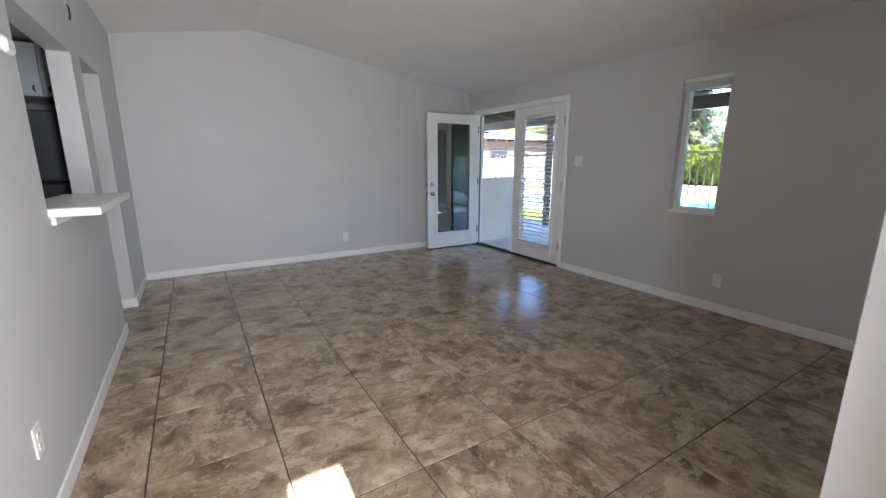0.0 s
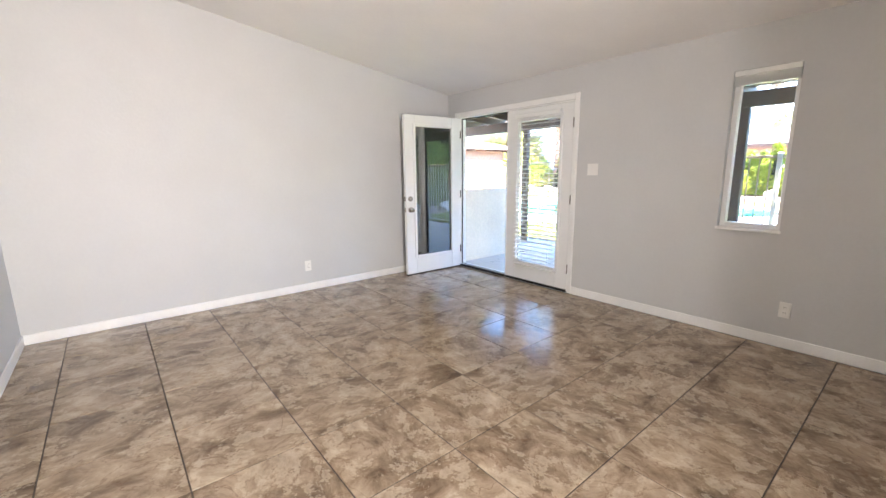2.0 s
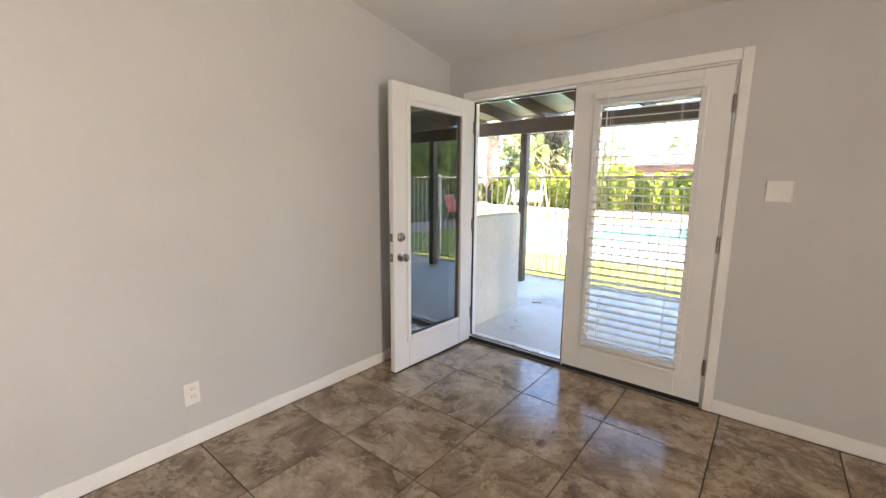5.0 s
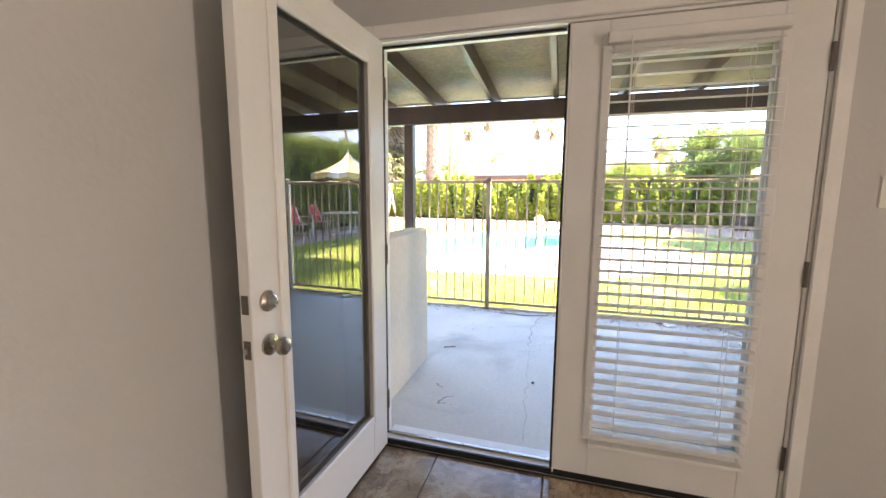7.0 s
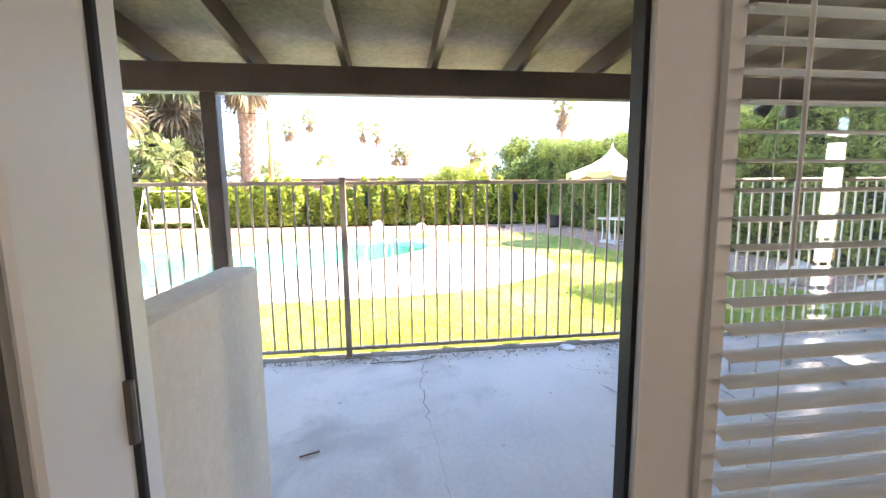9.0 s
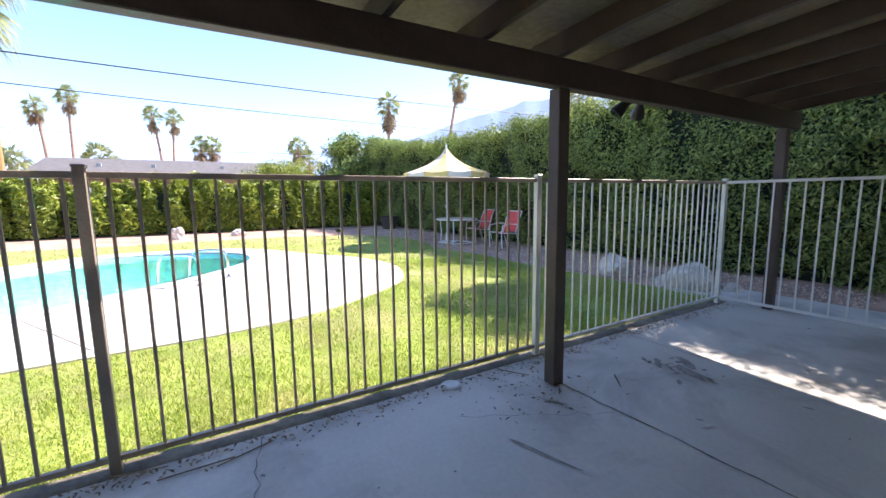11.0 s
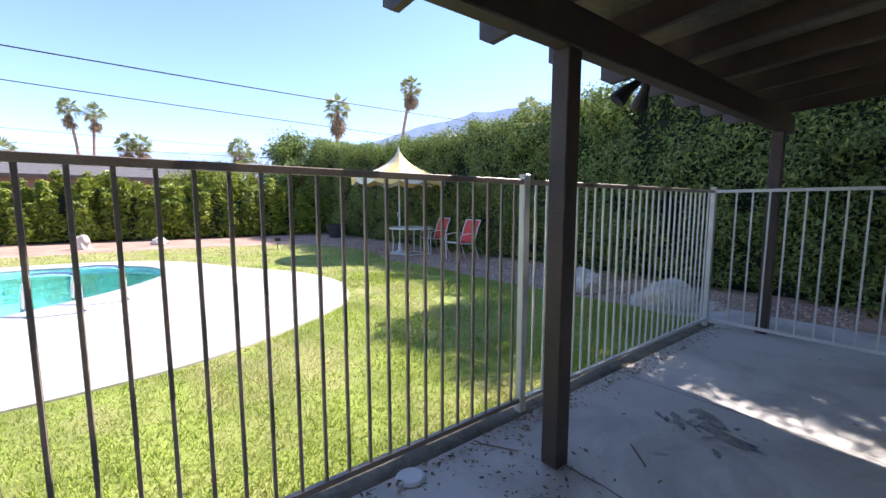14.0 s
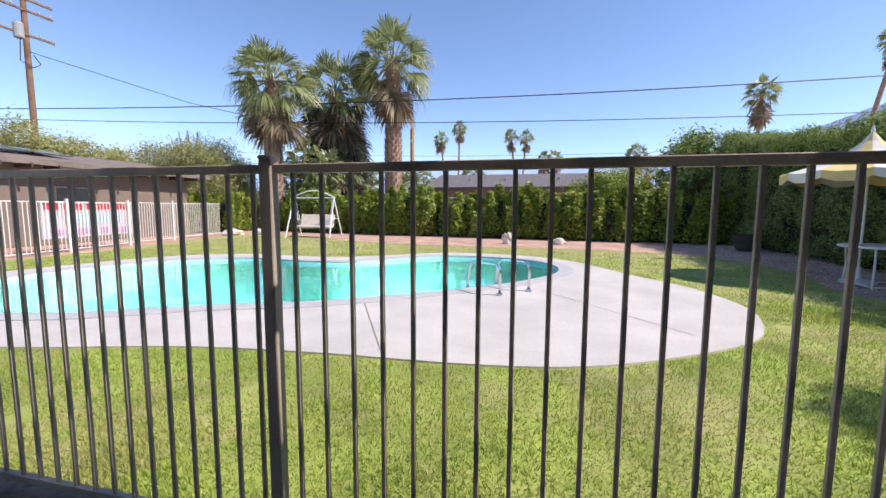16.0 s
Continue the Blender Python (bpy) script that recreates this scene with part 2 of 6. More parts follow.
WALL = mat("grey_wall_paint", (0.58, 0.58, 0.575), 0.55, var=0.02, scale=2, fine=40, bump=0.12, bump_scale=55)
CEIL = mat("ceiling_paint", (0.84, 0.82, 0.79), 0.8, var=0.02, scale=2, fine=40, bump=0.12, bump_scale=60)
TRIM = mat("white_trim_paint", (0.86, 0.855, 0.84), 0.38, var=0.03, scale=5, fine=60, bump=0.04)
DOORW = mat("white_door_paint", (0.80, 0.80, 0.79), 0.35, var=0.02, scale=4, fine=50, bump=0.04)
PLATE = mat("white_plastic", (0.82, 0.81, 0.78), 0.3, var=0.02, bump=0.0)
BLACK = mat("black_rubber", (0.012, 0.012, 0.012), 0.6, var=0.1, bump=0.1)
TILE = tile_mat()
GROUT = mat("tile_grout", (0.07, 0.055, 0.043), 0.9, var=0.2, scale=20, bump=0.3)
NICKEL = mat("satin_nickel", (0.42, 0.39, 0.35), 0.28, metal=1.0, var=0.05, bump=0.03)
HINGE = mat("aged_hinge", (0.2, 0.18, 0.16), 0.4, metal=1.0, var=0.1, bump=0.05)
BLIND = mat("blind_vinyl", (0.82, 0.82, 0.80), 0.4, var=0.02, bump=0.02)
GLASS = glass_mat("clear_glass", (0.96, 0.98, 0.97), 1.5)
# dark tint and high index: reflects more than the clear pane
TINTED = glass_mat("dark_tinted_glass", (0.34, 0.36, 0.35), 2.7)
STUCCO = mat("beige_stucco", (0.83, 0.745, 0.62), 0.85, var=0.05, scale=2, fine=90, bump=0.45, bump_scale=70)
PATIO_WOOD = mat("dark_brown_paint", (0.085, 0.06, 0.048), 0.5, var=0.16, scale=5, fine=70, bump=0.3, bump_scale=45)
ROOF_BOARD = mat("stained_roof_boards", (0.20, 0.165, 0.13), 0.7, var=0.28, scale=2.2, fine=26, bump=0.3)
PATIO = concrete_mat("patio_concrete", (0.66, 0.615, 0.555), (0.38, 0.345, 0.30), 0.55, 0.51)
DECK = concrete_mat("pool_deck_concrete", (0.55, 0.505, 0.455), (0.45, 0.39, 0.33), 0.8, 0.66)
COPING = mat("pool_coping", (0.46, 0.45, 0.43), 0.7, var=0.08, scale=4, fine=60, bump=0.3)
PLASTER = mat("pool_plaster", (0.30, 0.66, 0.61), 0.7, var=0.06, scale=2, fine=30, bump=0.1)
WATER = water_mat()
FENCE_TAUPE = mat("taupe_fence_paint", (0.38, 0.31, 0.25), 0.42, var=0.15, scale=3, fine=80, bump=0.12)
FENCE = mat("cream_fence_paint", (0.82, 0.79, 0.72), 0.42, var=0.12, scale=3, fine=80, bump=0.12)
GROUND = mat("desert_soil", (0.36, 0.27, 0.215), 0.95, var=0.18, scale=0.8, fine=40, bump=0.6, bump_scale=25)
GRAVEL = mat("pink_gravel", (0.54, 0.335, 0.25), 0.9, var=0.2, scale=1.2, fine=70, bump=0.8, bump_scale=45)
PEBBLE = mat("loose_stone", (0.52, 0.39, 0.30), 0.9, var=0.15, scale=30, per_island=0.45)
TURF = mat("lawn_turf", (0.30, 0.36, 0.07), 0.9, var=0.25, scale=1.6, fine=55, bump=0.9, bump_scale=60)
dry_patches(TURF, (0.42, 0.36, 0.17), 0.62)
BLADE = leaf_mat("grass_blade", (0.17, 0.28, 0.03), (0.52, 0.57, 0.11), 0.6)
dry_patches(BLADE, (0.50, 0.43, 0.19), 0.62)
HEDGE_DARK = leaf_mat("hedge_leaf", (0.045, 0.09, 0.018), (0.43, 0.51, 0.14), 0.36)
HEDGE_LIGHT = leaf_mat("shrub_leaf", (0.07, 0.125, 0.016), (0.47, 0.52, 0.07), 0.42)
# shade deep in the foliage, put into a near-black green
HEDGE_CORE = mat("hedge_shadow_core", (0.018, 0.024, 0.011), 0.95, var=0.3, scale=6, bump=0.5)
ROCK = mat("pale_boulder", (0.68, 0.60, 0.51), 0.85, var=0.2, scale=5, fine=30, bump=0.7, bump_scale=14)
TRUNK = mat("palm_trunk_bark", (0.36, 0.235, 0.17), 0.9, var=0.25, scale=5, fine=40, bump=0.6)
FROND = leaf_mat("palm_frond", (0.09, 0.13, 0.04), (0.46, 0.49, 0.22), 0.4)
OLIVE_LEAF = leaf_mat("desert_tree_leaf", (0.24, 0.25, 0.075), (0.56, 0.52, 0.22), 0.6)
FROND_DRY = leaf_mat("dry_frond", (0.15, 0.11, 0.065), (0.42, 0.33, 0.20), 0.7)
# darker copy of the dry frond, with shade put into its colour
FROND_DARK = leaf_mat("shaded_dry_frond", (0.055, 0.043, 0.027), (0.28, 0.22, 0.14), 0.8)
RED = mat("red_sling_fabric", (0.72, 0.09, 0.08), 0.7, var=0.1, scale=8, fine=200, bump=0.2)
WHITE_METAL = mat("white_powder_coat", (0.78, 0.77, 0.73), 0.35, var=0.05, bump=0.03)
CANVAS_W = mat("cream_canvas", (0.76, 0.70, 0.60), 0.85, var=0.05, scale=5, fine=150, bump=0.15)
CANVAS_Y = mat("yellow_canvas", (0.74, 0.56, 0.22), 0.85, var=0.06, scale=5, fine=150, bump=0.15)
CHROME = mat("polished_steel", (0.7, 0.7, 0.7), 0.12, metal=1.0, var=0.03, bump=0.0)
POLE_WOOD = mat("weathered_pole_wood", (0.22, 0.125, 0.075), 0.85, var=0.2, scale=3, fine=60, bump=0.4)
POLE_PALE = mat("pale_pole_wood", (0.42, 0.25, 0.10), 0.85, var=0.15, scale=3, fine=60, bump=0.3)
SHINGLE = mat("grey_shingle", (0.15, 0.135, 0.13), 0.9, var=0.15, scale=3, fine=30, bump=0.4)
SHINGLE_B = mat("brown_shingle", (0.21, 0.165, 0.135), 0.9, var=0.15, scale=3, fine=30, bump=0.4)
DARK_GLASS = mat("dark_window_glass", (0.03, 0.035, 0.04), 0.08, var=0.1, bump=0.0)
# distance haze is put into the mountains' blue base colours
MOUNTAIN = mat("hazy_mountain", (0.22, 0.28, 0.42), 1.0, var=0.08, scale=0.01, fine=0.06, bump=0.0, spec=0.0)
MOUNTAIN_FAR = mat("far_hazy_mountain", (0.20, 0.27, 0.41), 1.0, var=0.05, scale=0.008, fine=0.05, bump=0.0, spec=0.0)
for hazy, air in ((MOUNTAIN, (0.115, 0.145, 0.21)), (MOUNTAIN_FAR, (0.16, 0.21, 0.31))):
    # the lit air in front of the far slopes, given to the slopes as a glow
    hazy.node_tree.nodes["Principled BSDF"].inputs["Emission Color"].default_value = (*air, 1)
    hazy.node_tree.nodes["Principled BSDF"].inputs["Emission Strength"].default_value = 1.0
WIRE = mat("black_cable", (0.015, 0.015, 0.016), 0.6, var=0.1, bump=0.0)
GREY_BOX = mat("grey_cover", (0.33, 0.34, 0.34), 0.5, var=0.08, bump=0.1)
# white doors greyed: the unlit kitchen's shade is in the colour
CABINET = mat("shade_grey_cabinet", (0.50, 0.53, 0.56), 0.4, var=0.02, bump=0.02)
STEEL = mat("brushed_steel", (0.20, 0.21, 0.23), 0.3, metal=1.0, var=0.06, scale=2, bump=0.05)
TERRACOTTA = mat("dark_glazed_pot", (0.055, 0.05, 0.05), 0.45, var=0.2, bump=0.1)
BANNER_W = mat("banner_white", (0.66, 0.60, 0.66), 0.6, var=0.04, bump=0.05)
BANNER_R = mat("banner_red", (0.62, 0.06, 0.07), 0.6, var=0.05, bump=0.05)
BANNER_P = mat("banner_pink", (0.62, 0.30, 0.52), 0.6, var=0.06, bump=0.05)
BANNER_B = mat("banner_blue", (0.52, 0.66, 0.76), 0.6, var=0.05, bump=0.05)
FIXTURE = mat("bronze_fixture", (0.035, 0.03, 0.027), 0.45, metal=0.4, var=0.1, bump=0.05)
DEBRIS = mat("dry_leaf_litter", (0.30, 0.22, 0.14), 0.9, var=0.25, per_island=0.5)
DIRT = mat("edge_dirt", (0.20, 0.165, 0.12), 0.95, var=0.3, scale=4, fine=30, bump=0.8, bump_scale=40)
WORN_STUCCO = concrete_mat("worn_stucco", (0.80, 0.72, 0.60), (0.52, 0.44, 0.35), 0.85, 0.6)
STAIN = mat("patio_stain", (0.37, 0.335, 0.295), 0.8, var=0.3, scale=8, fine=60, bump=0.2)
CHALK = mat("red_chalk", (0.60, 0.46, 0.42), 0.9, var=0.2, scale=20, bump=0.1)
JOINT = mat("joint_sealant", (0.24, 0.205, 0.175), 0.9, var=0.2, scale=10, bump=0.2)
CRACK = mat("crack_dirt", (0.075, 0.06, 0.05), 0.95, var=0.2, bump=0.2)
# brown house walls, darkened in the colour for the shade under the eaves
SHADE_WALL = mat("eave_shade_brown", (0.20, 0.15, 0.115), 0.8, var=0.08, bump=0.2)
SWING_SEAT = mat("pale_swing_fabric", (0.62, 0.55, 0.44), 0.85, var=0.06, bump=0.2)

# ---- geometry helpers ----


class Geo:
    """Collects plain vertices and faces for one mesh."""

    def __init__(self):
        self.v, self.f, self.smooth = [], [], False

    def box(self, x0, x1, y0, y1, z0, z1, c=0.0):
        """A box; with c its twelve edges are chamfered."""
        if c <= 0:
            b = len(self.v)
            self.v += [(x, y, z) for z in (z0, z1) for y in (y0, y1) for x in (x0, x1)]
            self.f += [tuple(b + i for i in q) for q in
                       ((0, 2, 3, 1), (4, 5, 7, 6), (0, 1, 5, 4), (2, 6, 7, 3), (0, 4, 6, 2), (1, 3, 7, 5))]
            return self
        c = min(c, (x1 - x0) / 2.1, (y1 - y0) / 2.1, (z1 - z0) / 2.1)
        bm = bmesh.new()
        bmesh.ops.create_cube(bm, size=1)
        for v in bm.verts:
            v.co = ((x0 + x1) / 2 + v.co.x * (x1 - x0), (y0 + y1) / 2 + v.co.y * (y1 - y0), (z0 + z1) / 2 + v.co.z * (z1 - z0))
        bmesh.ops.bevel(bm, geom=bm.edges[:], offset=c, segments=1, affect="EDGES")
        return self.take(bm)

    def take(self, bm):
        b = len(self.v)
        bm.verts.index_update()
        self.v += [tuple(v.co) for v in bm.verts]
        self.f += [tuple(b + v.index for v in f.verts) for f in bm.faces]
        bm.free()
        return self

    def tube(self, pts, r, n=8, cap=True):
        """A tube along points; r is one radius or one for each point."""
        pts = [Vector(p) for p in pts]
        rs = r if isinstance(r, (list, tuple)) else [r] * len(pts)
        b = len(self.v)
        side = None
        for i, p in enumerate(pts):
            d = (pts[min(i + 1, len(pts) - 1)] - pts[max(i - 1, 0)]).normalized()
            if side is None:
                side = d.orthogonal().normalized()
            side = (side - d * side.dot(d)).normalized()
            up = d.cross(side)
            self.v += [tuple(p + (side * math.cos(2 * math.pi * k / n) + up * math.sin(2 * math.pi * k / n)) * rs[i]) for k in range(n)]
        for i in range(len(pts) - 1):
            for k in range(n):
                a, c = b + i * n + k, b + i * n + (k + 1) % n
                self.f.append((a, c, c + n, a + n))
        if cap:
            self.f.append(tuple(b + k for k in reversed(range(n))))
            self.f.append(tuple(b + (len(pts) - 1) * n + k for k in range(n)))
        return self

    def lathe(self, rows, n=20, at=(0, 0, 0)):
        """Rows of (radius, z) turned round the vertical."""
        b = len(self.v)
        for r, z in rows:
            self.v += [(at[0] + r * math.cos(2 * math.pi * k / n), at[1] + r * math.sin(2 * math.pi * k / n), at[2] + z) for k in range(n)]
        for i in range(len(rows) - 1):
            for k in range(n):
                a, c = b + i * n + k, b + i * n + (k + 1) % n
                self.f.append((a, c, c + n, a + n))
        self.f.append(tuple(b + k for k in reversed(range(n))))
        self.f.append(tuple(b + (len(rows) - 1) * n + k for k in range(n)))
        return self

    def prism(self, outline, z0, z1):
        """A flat plate over an outline of (x, y); z0 and z1 are numbers or functions of x and y."""
        f0 = z0 if callable(z0) else (lambda x, y: z0)
        f1 = z1 if callable(z1) else (lambda x, y: z1)
        b, n = len(self.v), len(outline)
        self.v += [(x, y, f0(x, y)) for x, y in outline] + [(x, y, f1(x, y)) for x, y in outline]
        self.f.append(tuple(b + k for k in reversed(range(n))))
        self.f.append(tuple(b + n + k for k in range(n)))
        self.f += [(b + k, b + (k + 1) % n, b + n + (k + 1) % n, b + n + k) for k in range(n)]
        return self

    def quad(self, *pts):
        b = len(self.v)
        self.v += [tuple(p) for p in pts]
        self.f.append(tuple(range(b, b + len(pts))))
        return self

    def mesh(self, name, material, smooth=False):
        me = bpy.data.meshes.new(name)
        me.from_pydata(self.v, [], self.f)
        me.materials.append(material)
        if smooth:
            me.polygons.foreach_set("use_smooth", [True] * len(me.polygons))
        me.update()
        return me


def thing(name, label, category, at=(0, 0, 0), rz=0, group="", kind=""):
    ob = new(name)
    ob.matrix_basis = pose(*at, 0, 0, rz)
    return tagged(ob, label, category, group, kind)


def part(name, geo, material, parent, label="", at=None, smooth=False):
    me = geo if isinstance(geo, bpy.types.Mesh) else geo.mesh(name, material, smooth)
    ob = new(name, me)
    ob.parent = parent
    if at is not None:
        ob.location = at
    if label:
        ob["label"] = label
    return ob


def solid(name, geo, material, label, category, group="", kind="", smooth=False, at=(0, 0, 0), rz=0):
    ob = new(name, geo.mesh(name, material, smooth))
    ob.matrix_basis = pose(*at, 0, 0, rz)
    return tagged(ob, label, category, group, kind)


rng = np.random.default_rng(7)


def leaves(geo, centers, normals, size, jitter=0.8, slim=0.5):
    """Adds one folded leaf at every centre, turned about its normal."""
    n = len(centers)
    nr = normals + rng.normal(0, jitter, (n, 3))
    nr /= np.linalg.norm(nr, axis=1)[:, None] + 1e-9
    a = rng.normal(0, 1, (n, 3))
    a -= nr * (a * nr).sum(1)[:, None]
    a /= np.linalg.norm(a, axis=1)[:, None] + 1e-9
    b = np.cross(nr, a)
    s = size * rng.uniform(0.6, 1.4, (n, 1))
    p0, p2 = centers - a * s, centers + a * s
    p1, p3 = centers + b * s * slim + nr * s * 0.2, centers - b * s * slim + nr * s * 0.2
    base = len(geo.v)
    geo.v += [tuple(p) for p in np.stack([p0, p1, p2, p3], 1).reshape(-1, 3)]
    geo.f += [(base + 4 * i, base + 4 * i + 1, base + 4 * i + 2, base + 4 * i + 3) for i in range(n)]
    return geo


def ground_z(x):
    """Height of the yard: nearly flat, a little higher at the far edge."""
    return float(np.interp(x, (7.9, 9.7, 12.5, 18.0, 20.5, 60.0), (-0.02, 0.0, 0.0, 0.0, 0.03, 0.03)))


def smooth_loop(pts, k=6):
    """A closed rounded line through a few corner points."""
    out, n = [], len(pts)
    for i in range(n):
        p0, p1, p2, p3 = (Vector((*pts[(i + j - 1) % n], 0)) for j in range(4))
        for s in range(k):
            t = s / k
            q = 0.5 * ((2 * p1) + (p2 - p0) * t + (2 * p0 - 5 * p1 + 4 * p2 - p3) * t * t + (3 * p1 - p0 - 3 * p2 + p3) * t ** 3)
            out.append((q.x, q.y))
    return out

# ---- ground, lawn, pool ----
BREAKS = (7.9, 9.7, 12.5, 18.0, 20.5, 60.0)


def sheet(name, outer, inner, lift, material, label, category, drop=0.0, kind="structure"):
    """A ground sheet between an outer and an inner line that follows the yard's height; drop: depth of its rims."""
    bm = bmesh.new()
    edges = []
    for loop in (outer, inner):
        vs = [bm.verts.new((x, y, 0)) for x, y in loop]
        edges += [bm.edges.new((vs[i], vs[(i + 1) % len(vs)])) for i in range(len(vs))]
    bmesh.ops.triangle_fill(bm, use_beauty=True, use_dissolve=False, edges=edges)
    for x in BREAKS:
        bmesh.ops.bisect_plane(bm, geom=bm.verts[:] + bm.edges[:] + bm.faces[:], plane_co=(x, 0, 0), plane_no=(1, 0, 0))
    for v in bm.verts:
        v.co.z = ground_z(v.co.x) + lift
    for f in bm.faces:
        if f.normal.z < 0:
            f.normal_flip()
    if drop:
        rim = [e for e in bm.edges if e.is_boundary]
        made = bmesh.ops.extrude_edge_only(bm, edges=rim)
        for v in made["geom"]:
            if isinstance(v, bmesh.types.BMVert):
                v.co.z -= drop
    bmesh.ops.recalc_face_normals(bm, faces=bm.faces[:])
    if sum(f.normal.z for f in bm.faces) < 0:
        for f in bm.faces:
            f.normal_flip()
    return solid(name, Geo().take(bm), material, label, category, kind=kind)


POOL = smooth_loop([(10.96, 8.93), (11.5, 7.75), (12.28, 6.68), (13.1, 5.72), (13.97, 4.93), (15.2, 4.29), (16.53, 4.45), (17.33, 5.48), (17.41, 7.18), (16.56, 8.28), (15.51, 9.18), (15.4, 10.51), (15.52, 12.25), (14.57, 13.62), (12.84, 14.27), (10.82, 14.13), (9.79, 12.66), (10.08, 10.58)])
COPE = smooth_loop([(10.65, 8.82), (11.19, 7.59), (12.02, 6.47), (12.91, 5.47), (13.81, 4.65), (15.15, 3.98), (16.67, 4.16), (17.64, 5.39), (17.69, 7.28), (16.81, 8.48), (15.82, 9.32), (15.7, 10.5), (15.83, 12.34), (14.77, 13.88), (12.94, 14.59), (10.66, 14.42), (9.47, 12.74), (9.76, 10.46)])
DECK_LINE = smooth_loop([(9.08, 9.57), (9.47, 8.08), (9.63, 6.76), (9.7, 5.25), (9.89, 4.28), (10.34, 3.41), (10.99, 2.55), (11.76, 2.11), (12.76, 1.9), (14.1, 2.19), (15.34, 2.93), (16.9, 3.67), (17.89, 4.7), (18.32, 6.28), (18.13, 7.69), (16.97, 9.08), (16.31, 10.38), (16.42, 12.75), (15.38, 14.44), (13.33, 15.16), (10.72, 15.32), (8.9, 13.98), (8.65, 11.82)])
LAWN_LINE = smooth_loop([(7.77, 16.85), (7.76, 11.79), (7.74, 7.92), (7.72, 4.09), (7.72, 1.22), (7.75, -0.53), (9.05, -0.46), (11.54, -0.34), (13.13, -0.4), (14.55, -0.24), (16.25, -0.68), (18.18, -0.58), (19.7, 0.78), (20.37, 3.71), (20.48, 8.46), (21.53, 12.22), (23.36, 15.49), (23.08, 18.78), (15.84, 17.74)])


def inset(loop, d):
    c = Vector((sum(p[0] for p in loop) / len(loop), sum(p[1] for p in loop) / len(loop)))
    return [tuple(Vector(p) + (c - Vector(p)).normalized() * d) for p in loop]


sheet("ground", [(-1500, -1500), (1500, -1500), (1500, 1500), (-1500, 1500)], inset(DECK_LINE, 0.5), -0.016, GRAVEL,
      "wide gravel yard and open desert ground to the horizon", "ground")
sheet("lawn", LAWN_LINE, inset(DECK_LINE, 0.25), 0.0, TURF, "sunlit mown lawn round the pool deck", "lawn")
sheet("pool_deck", DECK_LINE, COPE, 0.02, DECK, "pale smooth concrete deck round the pool", "pool deck", drop=0.08)
sheet("pool_coping", COPE, POOL, 0.032, COPING, "grey concrete coping round the pool edge", "coping", drop=0.12)

pool = thing("swimming_pool", "freeform swimming pool with clear turquoise water", "pool", kind="structure")
basin = Geo()
nP = len(POOL)
inner_floor = inset(POOL, 0.5)
deep = lambda x, y: -0.75 - 0.07 * max(0, x - 11)
basin.v += [(x, y, 0.0) for x, y in POOL] + [(x, y, deep(x, y)) for x, y in inner_floor]
basin.f += [(i, (i + 1) % nP, nP + (i + 1) % nP, nP + i) for i in range(nP)]
basin.f.append(tuple(nP + i for i in range(nP)))
part("basin", basin, PLASTER, pool)
part("water", Geo().prism(POOL, -0.075, -0.05), WATER, pool).visible_shadow = False

# deck joints: narrow cuts filled with dark sealant
joint = Geo()
for (xa, ya), (xb, yb) in (((9.83, 6.13), (11.62, 7.1)), ((11.05, 3.06), (13.08, 4.63))):
    d = Vector((yb - ya, xa - xb, 0)).normalized() * 0.005
    joint.quad(*[(x + s * d.x, y + s * d.y, ground_z(x) + 0.0245) for x, y, s in ((xa, ya, 1), (xb, yb, 1), (xb, yb, -1), (xa, ya, -1))])
solid("deck_joints", joint, JOINT, "narrow dark control joints cut in the concrete deck", "joint", kind="structure")

# pool hand rails
def pool_rail(at, rz, first):
    if first is None:
        ob = thing("pool_handrail", "polished steel grab rail at the pool steps", "handrail", at, rz, "pool grab rails")
        pts = [(0, 0, 0), (0, 0, 0.2)]
        for i in range(9):
            a = math.pi / 2 * i / 8
            pts.append((0.13 - 0.13 * math.cos(a), 0, 0.34 + 0.13 * math.sin(a)))
        pts += [(0.35, 0, 0.47), (0.58, 0, 0.45), (0.66, 0, 0.42), (0.72, 0, 0.34), (0.75, 0, 0.2), (0.78, 0, -0.1), (0.8, 0, -0.45)]
        part("rail", Geo().tube(pts, 0.024, 10), CHROME, ob, smooth=True)
        for x, z in ((0, 0.0), (0.8, -0.45)):
            part("escutcheon", Geo().lathe([(0.055, 0), (0.055, 0.012), (0.03, 0.022)], 16, (x, 0, z)), CHROME, ob)
        return ob
    return copy_thing(first, pose(*at, 0, 0, rz))


rail = pool_rail((12.57, 5.27, ground_z(12.66) + 0.03), 50, None)
pool_rail((13.0, 4.84, ground_z(13.08) + 0.03), 50, rail)

# ---- house shell ----


def wall(name, boxes, material, label, category="wall"):
    g = Geo()
    for b in boxes:
        g.box(*b)
    return solid(name, g, material, label, category, kind="structure")


XI, XO = 4.83, 4.89   # room face and mid plane of the east wall
OUT = 4.95             # patio face
NY = 5.955             # room face of the north wall
TOP = 3.1
DY0, DY1, DZ = 3.925, 5.745, 2.062     # french door opening
WY0, WY1, WZ0, WZ1 = 2.14, 2.548, 0.885, 2.078   # side window
E_SPANS = lambda x0, x1: [(x0, x1, -0.55, WY0, -0.05, TOP), (x0, x1, WY0, WY1, -0.05, WZ0), (x0, x1, WY0, WY1, WZ1, TOP),
                          (x0, x1, WY1, DY0, -0.05, TOP), (x0, x1, DY0, DY1, DZ, TOP), (x0, x1, DY1, 9.6, -0.05, TOP)]
